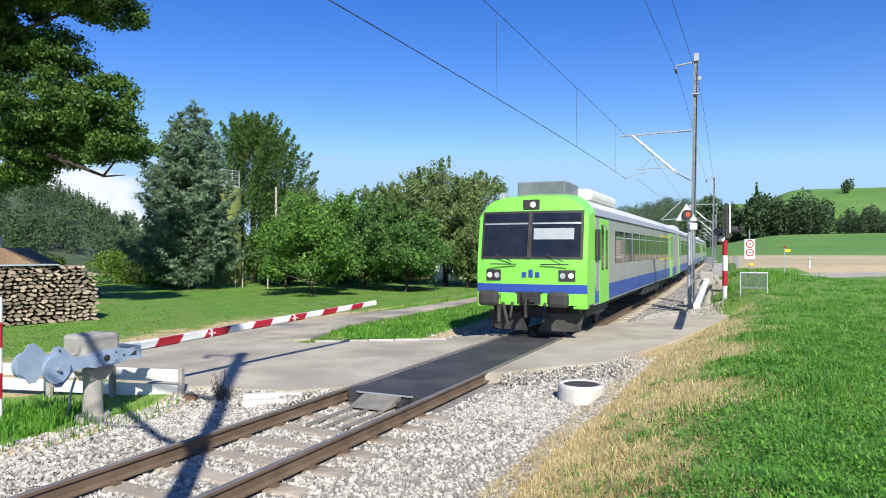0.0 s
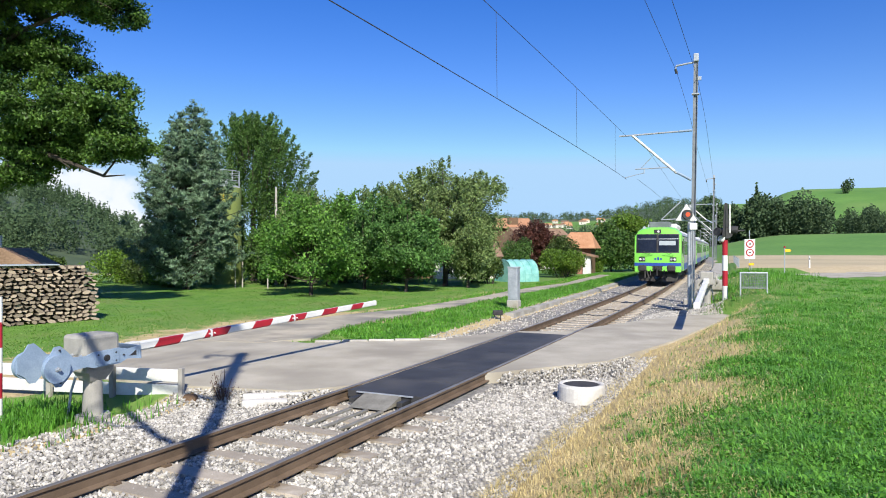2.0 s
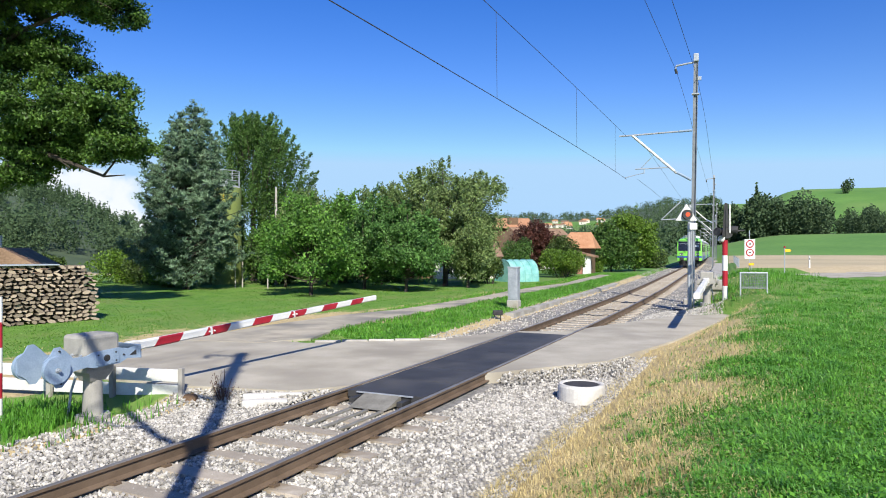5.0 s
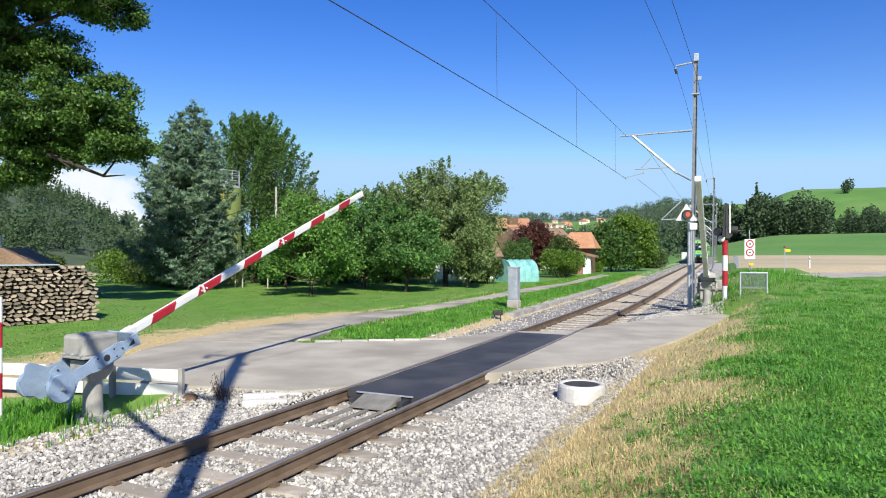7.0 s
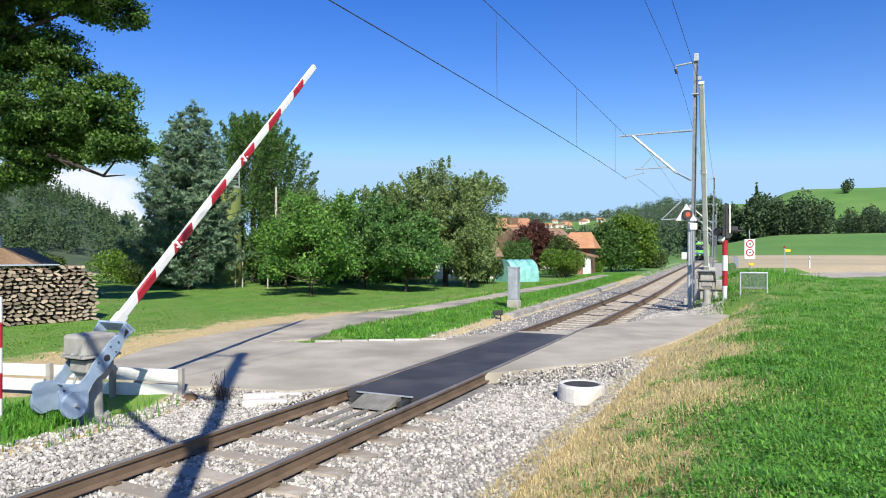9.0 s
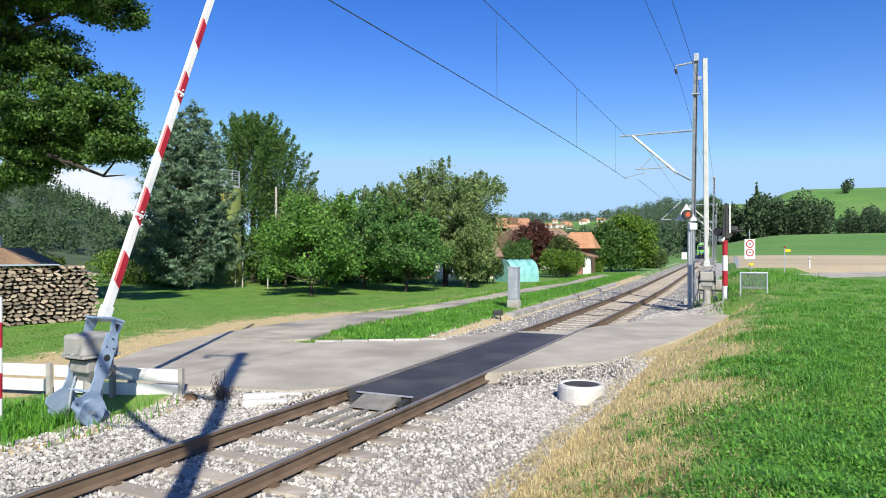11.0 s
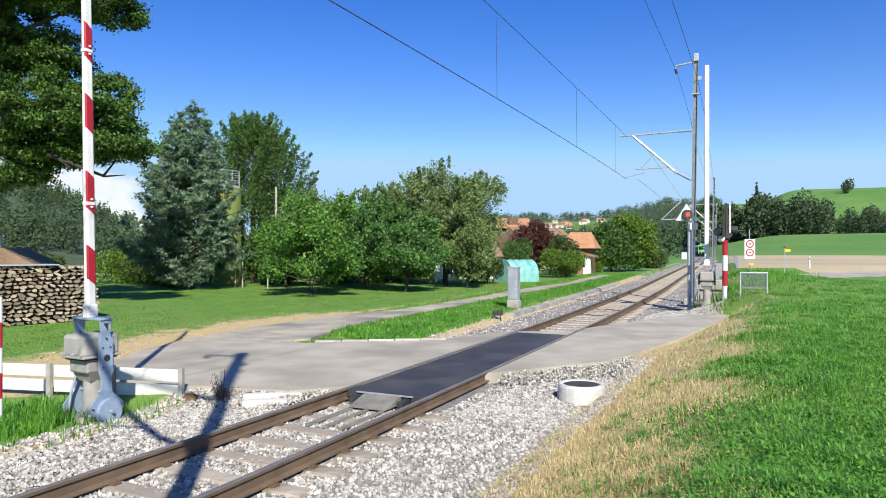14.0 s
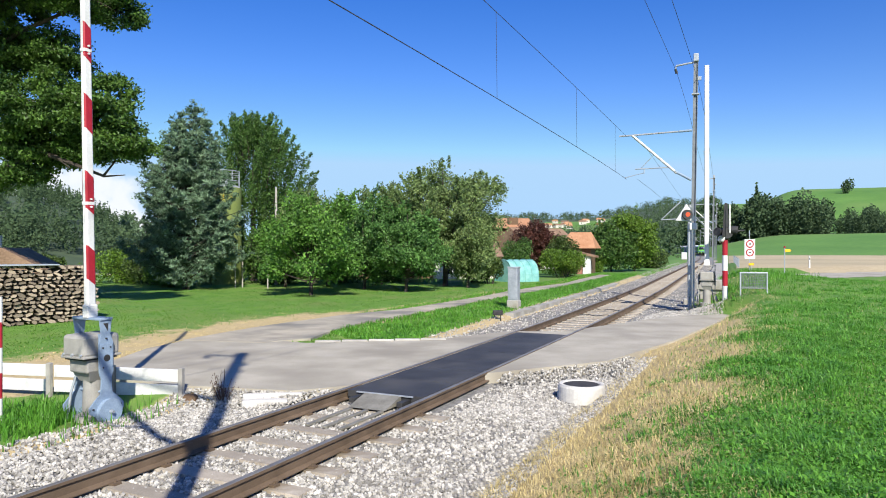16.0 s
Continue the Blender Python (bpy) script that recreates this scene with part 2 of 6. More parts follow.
LEAF_V = [(-0.5, 0, 0), (0, -0.28, 0.08), (0.5, 0, 0), (0, 0.28, 0.08)]
LEAF_F = [(0, 1, 2, 3)]

# ---- the track's line ----
PS = np.arange(-80.0, 600.0, 0.5)
PT = 0.4427 - 0.00142 * np.clip(PS - 0.73, 0, 40) - 0.0003 * np.clip(PS - 110, 0, 95) - 0.0115 * np.clip(PS - 303, 0, 110)
PX = np.concatenate([[0], np.cumsum(np.sin((PT[1:] + PT[:-1]) / 2) * 0.5)])
PY = np.concatenate([[0], np.cumsum(np.cos((PT[1:] + PT[:-1]) / 2) * 0.5)])
PX += -2.212 - np.interp(0, PS, PX)
PY += 8.0 - np.interp(0, PS, PY)


def on_track(s, d=0.0, z=0.0):
    """The point s metres along the track, d to its right."""
    t = np.interp(s, PS, PT)
    return np.array([np.interp(s, PS, PX) + d * np.cos(t), np.interp(s, PS, PY) - d * np.sin(t), z])


def heading(s):
    return float(np.interp(s, PS, PT))


def track_coords(x, y):
    """Along and across the track for many points."""
    x, y = np.asarray(x, float).ravel(), np.asarray(y, float).ravel()
    s = np.interp(y, PY, PS)
    for _ in range(4):
        t = np.interp(s, PS, PT)
        s = s + (x - np.interp(s, PS, PX)) * np.sin(t) + (y - np.interp(s, PS, PY)) * np.cos(t)
    t = np.interp(s, PS, PT)
    return s, (x - np.interp(s, PS, PX)) * np.cos(t) - (y - np.interp(s, PS, PY)) * np.sin(t)


def step(v, a, b):
    u = np.clip((v - a) / (b - a), 0, 1)
    return u * u * (3 - 2 * u)


# the crossing road and the lane that leaves it, as outlines
ROAD = [(-6.7, 13.3), (-6.0, 12.2), (-4.4, 11.45), (-2.4, 11.0), (0.9, 12.6), (3.3, 13.9), (5.7, 17.0), (7.5, 19.8), (9.2, 22.3), (10.0, 23.3), (9.7, 23.9), (8.6, 23.6), (7.4, 22.9), (6.0, 21.6),
        (3.3, 18.9), (1.9, 19.0), (-0.2, 17.2), (-3.3, 16.6), (-4.6, 17.3), (-6.3, 17.6), (-6.8, 15.8)]
FAR_ROAD = [(20, 39), (26, 42), (60, 49), (120, 55), (120, 66), (60, 66), (27, 58), (21, 46)]
LANE = [(-4.4, 16.6), (-3.34, 17.4), (-2.96, 19.6), (-2.36, 21.5), (-1.57, 22.9), (-0.7, 24.9), (0.36, 27.1), (1.63, 30.1), (3.9, 35.0), (7.5, 42.6), (11.0, 51.0), (14.6, 60.0), (13.7, 60.4), (10.4, 52.0),
        (8.0, 45.4), (5.6, 41.3), (3.5, 36.9), (1.76, 32.6), (0.39, 29.8), (-0.76, 27.4), (-1.76, 25.6), (-2.69, 24.5), (-3.5, 23.5), (-4.25, 22.1), (-4.9, 21.0), (-5.45, 19.9), (-5.9, 18.8), (-6.5, 17.2)]
GRAVEL = [(6.2, 21.8), (7.4, 22.9), (8.6, 23.6), (9.7, 23.9), (10.1, 24.8), (9.3, 25.9), (8.3, 25.6), (6.9, 23.6)]


def inside(poly, x, y):
    x, y = np.asarray(x), np.asarray(y)
    c = np.zeros(x.shape, bool)
    for (x1, y1), (x2, y2) in zip(poly, poly[1:] + poly[:1]):
        c ^= ((y1 > y) != (y2 > y)) & (x < (x2 - x1) * (y - y1) / (y2 - y1 + 1e-12) + x1)
    return c


def edge_distance(poly, x, y):
    best = np.full(np.shape(x), 1e9)
    for (x1, y1), (x2, y2) in zip(poly, poly[1:] + poly[:1]):
        ux, uy = x2 - x1, y2 - y1
        k = np.clip(((x - x1) * ux + (y - y1) * uy) / (ux * ux + uy * uy), 0, 1)
        best = np.minimum(best, np.hypot(x - x1 - k * ux, y - y1 - k * uy))
    return best


def road_level(x, y):
    return -0.02 + 0.3 * step(np.asarray(x), 14, 40) - 0.06 * step(-np.asarray(x), 4, 12)


def terrain(x, y):
    """Height of the ground over the whole land."""
    x, y = np.asarray(x, float).ravel(), np.asarray(y, float).ravel()
    s, d = track_coords(x, y)
    r, az = np.hypot(x, y), np.degrees(np.arctan2(x, y))
    front = (y > 0) * 1.0
    left = -0.24 + 0.16 * step(y - 0.4 * x, 16, 30)
    right = -0.22 + 0.8 * step(d, 2.3, 5.6) + 0.06 * step(d, 5.6, 14) + 0.6 * np.exp(-((x - 14) / 4.5) ** 2 - ((y - 34) / 8) ** 2)
    z = np.where(d < 0, left, right)
    z = np.where(np.abs(d) < 2.0, -0.34, z)
    # valley to the left and beyond
    z -= 5.0 * step(r, 60, 170) * step(-d, 4, 40) * front
    # far land in front
    right_hill = step(az, 17, 27)
    z += front * right_hill * 8.0 * step(r, 150, 340)
    z += front * step(az, 11, 21) * ((22 + 18 * step(az, 19, 24)) * step(r, 420, 950) + 24 * step(r, 900, 1600))
    z += front * 23 * step(az, 23, 27.5) * step(r, 470, 930)
    z += front * 38 * step(-az, 20, 31) * step(r, 190, 480)
    z += front * (94 * step(r, 900, 2200) + 40 * step(r, 2300, 3400)) * step(az, -14, 2) * (1 - right_hill * 0.7)
    z += 1.6 * np.sin(x * 0.011 + 1.3) * np.cos(y * 0.013) * step(r, 150, 400)
    # the roads lie in the ground
    for poly in (ROAD, LANE, FAR_ROAD):
        e = edge_distance(poly, x, y)
        w = np.where(inside(poly, x, y), 1.0, 1 - step(e, 0.0, 0.9))
        z = z * (1 - w) + (road_level(x, y) - 0.05) * w * np.ones_like(z)
    near_track = 1 - step(np.abs(d), 2.5, 3.1)
    z = np.where(r < 700, z * (1 - near_track) - 0.4 * near_track, z)
    return z


def ground_at(x, y):
    return float(terrain([x], [y])[0])


def dry_cover(x, y):
    """How dried out the grass is, 0 to 1."""
    x, y = np.asarray(x, float).ravel(), np.asarray(y, float).ravel()
    s, d = track_coords(x, y)
    road_edge, lane_edge = edge_distance(ROAD, x, y), edge_distance(LANE, x, y)
    near = np.hypot(x, y) < 70
    bank = (d > 1.5) * (s < 13) * (1 - step(d, 4.3, 6.0))
    roadside = (d > 1.5) * (y < 21.5) * (1 - step(road_edge, 0.4, 1.5))
    shoulder = (d < 0) * (s < 60) * step(d, -3.9, -2.8)
    reach = 1.25 + 1.4 * step(-x, 2, 7)
    lawn = (d < -5.6) * (y - 0.45 * x > 14.8) * (1 - step(np.minimum(road_edge, lane_edge), 0.25 * reach, 1.7 * reach))
    return near * np.maximum(np.maximum(bank, roadside), np.maximum(shoulder, lawn * 0.95))


# ---- the ground, one sheet to the horizon ----
def build_ground():
    rings = np.concatenate([[0.6], np.geomspace(1.2, 60, 150), np.geomspace(62, 4300, 110)])
    n = 640
    az = np.linspace(0, 2 * np.pi, n, endpoint=False)
    x, y = np.outer(rings, np.sin(az)).ravel(), np.outer(rings, np.cos(az)).ravel()
    v = np.stack([x, y, terrain(x, y)], 1)
    i, j = np.meshgrid(np.arange(len(rings) - 1), np.arange(n), indexing="ij")
    k = (j + 1) % n
    f = np.stack([i * n + j, i * n + k, (i + 1) * n + k, (i + 1) * n + j], -1).reshape(-1, 4)
    v = np.concatenate([v, [[0, 0, ground_at(0, 0)]]])
    faces = f[:, ::-1].tolist() + [(len(v) - 1, a, (a + 1) % n) for a in range(n)][::1]
    ob = raw("ground", v, faces, M_LAWN, smooth=True)
    for m in (M_MEADOW, M_STUBBLE, M_WOODFLOOR):
        ob.data.materials.append(m)
    # which cover lies where
    c = v[f].mean(1)
    s, d = track_coords(c[:, 0], c[:, 1])
    r, az = np.hypot(c[:, 0], c[:, 1]), np.degrees(np.arctan2(c[:, 0], c[:, 1]))
    idx = np.zeros(len(f), int)
    dryness = ob.data.attributes.new("dryness", "FLOAT", "POINT")
    dryness.data.foreach_set("value", dry_cover(v[:, 0], v[:, 1]).astype(np.float32))
    idx[(r > 75) & (d > 3)] = 1
    idx[(r > 66) & (r < 190) & (d > 5) & (c[:, 1] < 190 - 0.5 * c[:, 0])] = 2
    idx[(r > 66) & (d < -3)] = 1
    idx[(r > 125) & (r < 215) & (az < -20) & (c[:, 1] > 0)] = 2
    idx[(r > 100) & (r < 150) & (az > 31.0)] = 2
    idx[(r > 330) & (az > 17) & (r < 520)] = 3
    idx[(r > 400) & (az > 2) & (az < 21.5) & (c[:, 1] > 0) & (np.sin(c[:, 0] * 0.012) + np.sin(c[:, 1] * 0.009) < 1.5)] = 3
    idx[(r > 1500) & (r < 1740) & (az > 8.2) & (az < 13.8)] = 1
    idx[(r > 215) & (az < -6) & (c[:, 1] > 0)] = 3
    ob.data.polygons.foreach_set("material_index", np.concatenate([idx, np.zeros(n, int)]).astype(np.int32))
    ob.data.update()
    return tagged(ob, "mown and dried grass over gently rising farmland", "ground", kind="structure")


M_LAWN = surface("mown_grass_ground", (0.075, 0.18, 0.024), (0.15, 0.28, 0.04), scale=1.1, fine=45, bump=0.8, rough=0.9, patch=(0.15, 0.215, 0.05), patch_scale=0.28)


def dry_patches(m, low, high):
    """Straw-coloured thatch where the ground's dryness says so, with a ragged edge."""
    t = m.node_tree
    p = t.nodes["Principled BSDF"]
    green = p.inputs["Base Color"].links[0].from_socket
    co = t.nodes.new("ShaderNodeTexCoord")

    def noise(scale, detail):
        n = t.nodes.new("ShaderNodeTexNoise")
        n.inputs["Scale"].default_value, n.inputs["Detail"].default_value = scale, detail
        t.links.new(co.outputs["Object"], n.inputs["Vector"])
        return n.outputs[0]

    def mix(fac, a, b):
        n = t.nodes.new("ShaderNodeMix")
        n.data_type = "RGBA"
        t.links.new(fac, n.inputs[0])
        for sock, v in ((n.inputs[6], a), (n.inputs[7], b)):
            if isinstance(v, tuple):
                sock.default_value = (*v, 1)
            else:
                t.links.new(v, sock)
        return n.outputs[2]
    att = t.nodes.new("ShaderNodeAttribute")
    att.attribute_name = "dryness"
    add = t.nodes.new("ShaderNodeMath")
    add.operation = "MULTIPLY_ADD"
    add.inputs[1].default_value = 1.1
    t.links.new(noise(1.7, 6.0), add.inputs[0])
    t.links.new(att.outputs["Fac"], add.inputs[2])
    ramp = t.nodes.new("ShaderNodeMapRange")
    ramp.inputs[1].default_value, ramp.inputs[2].default_value = 0.95, 1.2
    t.links.new(add.outputs[0], ramp.inputs[0])
    straw = mix(noise(9.0, 8.0), low, high)
    t.links.new(mix(ramp.outputs[0], green, straw), p.inputs["Base Color"])


dry_patches(M_LAWN, (0.3, 0.225, 0.11), (0.62, 0.5, 0.28))
M_MEADOW = surface("far_meadow", (0.075, 0.185, 0.03), (0.12, 0.25, 0.045), scale=0.03, fine=0.6, bump=0, rough=0.95, patch=(0.15, 0.235, 0.06), patch_scale=0.008)
M_STUBBLE = surface("stubble_field", (0.4, 0.32, 0.19), (0.52, 0.43, 0.27), scale=0.15, fine=2.5, bump=0, rough=0.95, patch=(0.36, 0.31, 0.19), patch_scale=0.03)
M_WOODFLOOR = surface("wood_floor", (0.04, 0.065, 0.035), (0.075, 0.11, 0.06), scale=0.1, fine=1.5, bump=0, rough=1.0)
ground = build_ground()


def flat_sheet(name, poly, material, lift, depth=0.3):
    """A road slab that follows the road level, with a real edge."""
    me_bm = bmesh.new()
    vs = [me_bm.verts.new((x, y, 0)) for x, y in poly]
    face = me_bm.faces.new(vs)
    bmesh.ops.triangulate(me_bm, faces=[face])
    for _ in range(3):
        long_edges = [e for e in me_bm.edges if e.calc_length() > 2.5]
        bmesh.ops.subdivide_edges(me_bm, edges=long_edges, cuts=1)
        bmesh.ops.triangulate(me_bm, faces=me_bm.faces[:])
    for v in me_bm.verts:
        v.co.z = float(road_level(v.co.x, v.co.y)) + lift
    bmesh.ops.recalc_face_normals(me_bm, faces=me_bm.faces)
    if sum(f.normal.z for f in me_bm.faces) < 0:
        bmesh.ops.reverse_faces(me_bm, faces=me_bm.faces[:])
    r = bmesh.ops.extrude_face_region(me_bm, geom=me_bm.faces[:])
    top = [v for v in r["geom"] if isinstance(v, bmesh.types.BMVert)]
    keep = set(top)
    for v in me_bm.verts:
        if v not in keep:
            v.co.z -= depth
    bmesh.ops.recalc_face_normals(me_bm, faces=me_bm.faces)
    return part(name, me_bm, material)


road = tagged(flat_sheet("road", ROAD, M_ROAD, 0.0), "pale worn asphalt road over the level crossing", "road", kind="structure")
far_road = tagged(flat_sheet("far_road", FAR_ROAD, M_ROAD, 0.0), "pale asphalt road beyond the grass bank", "road", kind="structure")
lane = tagged(flat_sheet("lane", LANE, M_LANE, 0.008), "narrow gritty asphalt lane beside the track", "road", kind="structure")


# ---- railway track ----
def sweep(name, profile, s0, s1, d, material, parent, ds=1.0, label=""):
    """A profile (across, up) pushed along the track at offset d."""
    ss = np.arange(s0, s1 + 1e-6, ds)
    n = len(profile)
    v = np.concatenate([[on_track(s, d + p[0], p[1]) for p in profile] for s in ss])
    f = [(i * n + k, i * n + (k + 1) % n, (i + 1) * n + (k + 1) % n, (i + 1) * n + k) for i in range(len(ss) - 1) for k in range(n)]
    f += [tuple(range(n))[::-1], tuple(range((len(ss) - 1) * n, len(ss) * n))]
    return raw(name, v, f, material, parent, label)


track = thing("railway_track", label="single railway track with rusty rails on pale concrete sleepers", category="railway track", kind="structure")
ballast = sweep("ballast_bed", [(-3.2, -0.45), (-2.6, -0.27), (-0.85, -0.215), (0.85, -0.215), (2.7, -0.25), (3.2, -0.45), (3.2, -0.7), (-3.2, -0.7)], -16, 430, 0, M_BALLAST, track, 2.0)
RAIL = [(-0.07, -0.172), (0.07, -0.172), (0.07, -0.16), (0.012, -0.14), (0.012, -0.045), (0.036, -0.035), (0.036, -0.004), (-0.036, -0.004), (-0.036, -0.035), (-0.012, -0.045), (-0.012, -0.14), (-0.07, -0.16)]
HEAD = [(-0.036, -0.004), (0.036, -0.004), (0.03, 0.0), (-0.03, 0.0)]
for side in (-0.7535, 0.7535):
    rail = sweep("rail", RAIL, -16, 430, side, M_RAIL, track)
    sweep("rail_head", HEAD, -16, 430, side, M_RAILTOP, rail, label="polished running surface")


def build_sleepers():
    bm = bmesh.new()
    prof = [(-0.15, 0), (0.15, 0), (0.11, 0.15), (-0.11, 0.15)]
    prism(prof, "x", -1.25, 1.25, bm)
    me = bpy.data.meshes.new("sleeper")
    bm.to_mesh(me)
    bm.free()
    me.materials.append(M_SLEEPER)
    cb = bmesh.new()
    for q in (-0.7535, 0.7535):
        for w in (-1, 1):
            box(cb, (q + w * 0.1, 0, 0.012), (0.08, 0.09, 0.024))
            rod(cb, (q + w * 0.1, 0, 0.0), (q + w * 0.1, 0, 0.05), 0.014, n=6)
    cm = bpy.data.meshes.new("rail_clip")
    cb.to_mesh(cm)
    cb.free()
    cm.materials.append(M_RAIL)
    s = -9.9
    while s < 120:
        if not 2.9 < s < 11.4:
            ob = new("sleeper", me)
            ob.parent = track
            ob.matrix_basis = Matrix.Translation(on_track(s, 0, -0.334)) @ pose(0, 0, 0, rz=-math.degrees(heading(s)))
            if s < 30:
                c = new("rail_clip", cm)
                c.parent = ob
                c.matrix_basis = pose(0, 0, 0.152)
        s += 0.66


build_sleepers()


def build_stones():
    rng = np.random.default_rng(4)
    tv = np.array([(1, 0, 0), (-1, 0.1, 0), (0.1, 0.9, 0.1), (0, -1, -0.1), (0.1, 0, 0.8), (0, 0.1, -0.7)])
    tf = [(0, 2, 4), (2, 1, 4), (1, 3, 4), (3, 0, 4), (2, 0, 5), (1, 2, 5), (3, 1, 5), (0, 3, 5)]
    n = 78000
    u = rng.random(n)
    s = np.where(rng.random(n) < 0.72, -7 + 11.5 * u, 11 + 105 * u ** 1.7)
    d = rng.uniform(-3.3, 3.25, n)
    # more of them against the road's edges
    e0, e1 = n - 14000, n - 5000
    d[e0:e1], s[e0:e1] = rng.uniform(0.85, 3.3, 9000), rng.uniform(3.0, 8.8, 9000)
    d[e1:], s[e1:] = rng.uniform(-3.2, -0.9, 5000), rng.uniform(0.5, 4.6, 5000)
    ok = ~((np.abs(np.abs(d) - 0.7535) < 0.09))
    z = np.interp(np.abs(d), [0, 0.85, 2.65, 3.2], [-0.212, -0.21, -0.25, -0.42])
    p = np.array([on_track(a, b) for a, b in zip(s, d)])
    heap = -0.045 - 0.33 * edge_distance(ROAD, p[:, 0], p[:, 1]) + rng.uniform(-0.05, 0.0, n)
    heap = np.where(np.abs(d) > 0.95, heap, -1)
    p[:, 2] = np.maximum(np.maximum(z, heap), terrain(p[:, 0], p[:, 1])) + 0.01
    # sleepers stay clear in the middle
    k = (s + 9.9) / 0.66
    on_sleeper = (np.abs(k - np.round(k)) * 0.66 < 0.14) & (np.abs(d) < 1.25)
    ok &= ~(on_sleeper & (rng.random(n) < 0.8))
    gx, gy = rng.uniform(6.2, 10.1, 9000), rng.uniform(21.8, 25.9, 9000)
    apron = inside(GRAVEL, gx, gy)
    ok &= ~(inside(ROAD, p[:, 0], p[:, 1]))
    ok &= ~((s > 2.9) & (s < 11.3) & (np.abs(d) < 1.0))
    p = np.concatenate([p[ok], np.stack([gx, gy, np.maximum(terrain(gx, gy), -0.1) + 0.02], 1)[apron]])
    v, f = strew(tv, tf, p, rotations(len(p), rng), rng.uniform(0.016, 0.038, len(p)))
    return tagged(raw("ballast_stones", v, f, M_STONE), "pale grey crushed ballast stones along the rails", "ballast", kind="stuff")


build_stones()

# rubber panels between the rails at the crossing, a steel ramp at the near end
crossing = thing("crossing_panel", label="black rubber level crossing deck between the rails", category="crossing deck", kind="structure")
for i in range(7):
    sa, sb = 3.05 + i * 1.2, 3.05 + (i + 1) * 1.2 - 0.012
    sweep("rubber_panel", [(-0.68, -0.12), (0.68, -0.12), (0.68, -0.012), (-0.68, -0.012)], sa, sb, 0, M_RUBBER, crossing, 0.594)
ramp = thing("deflector_ramp", Matrix.Translation(on_track(2.75, 0, -0.15)) @ pose(0, 0, 0, rz=-math.degrees(heading(2.7))), "galvanised deflector ramp before the crossing deck", "ramp")
part("plate", prism([(-0.22, 0.0), (0.24, 0.12), (0.28, 0.12), (0.28, 0.0)], "x", -0.34, 0.3), M_RAMP, ramp)
for q in (-0.3, -0.02, 0.24):
    part("guide_bar", B((q, -0.75, -0.02), (0.07, 1.1, 0.03), 0.005), M_RAMP, ramp)
part("lip", B((0, 0.29, 0.125), (1.0, 0.04, 0.02)), M_GALV, ramp)
for q in (-0.42, 0.42):
    part("bracket", B((q, 0.15, 0.05), (0.1, 0.3, 0.08), 0.01), M_DARK, ramp)


# ---- train ----
def car_body(bm, w, y0, y1, z0, ze, zr):
    """Car shell: upright sides, curved roof."""
    pts = [(-w, z0), (-w, ze)]
    for k in range(1, 10):
        a = math.pi * k / 10
        pts.append((-w * math.cos(a) * 0.97, ze + (zr - ze) * math.sin(a) ** 0.8))
    pts += [(w, ze), (w, z0)]
    return prism(pts, "y", y0, y1, bm)


def wheelset(parent, y):
    b = R((-0.82, y, 0.46), (0.82, y, 0.46), 0.07, n=10)
    ws = part("wheelset", b, M_DARK, parent)
    for q in (-0.75, 0.75):
        part("wheel", rod(R((q - 0.06, y, 0.46), (q + 0.06, y, 0.46), 0.46, n=24), (q - 0.1, y, 0.46), (q + 0.1, y, 0.46), 0.12), M_DARK, ws)


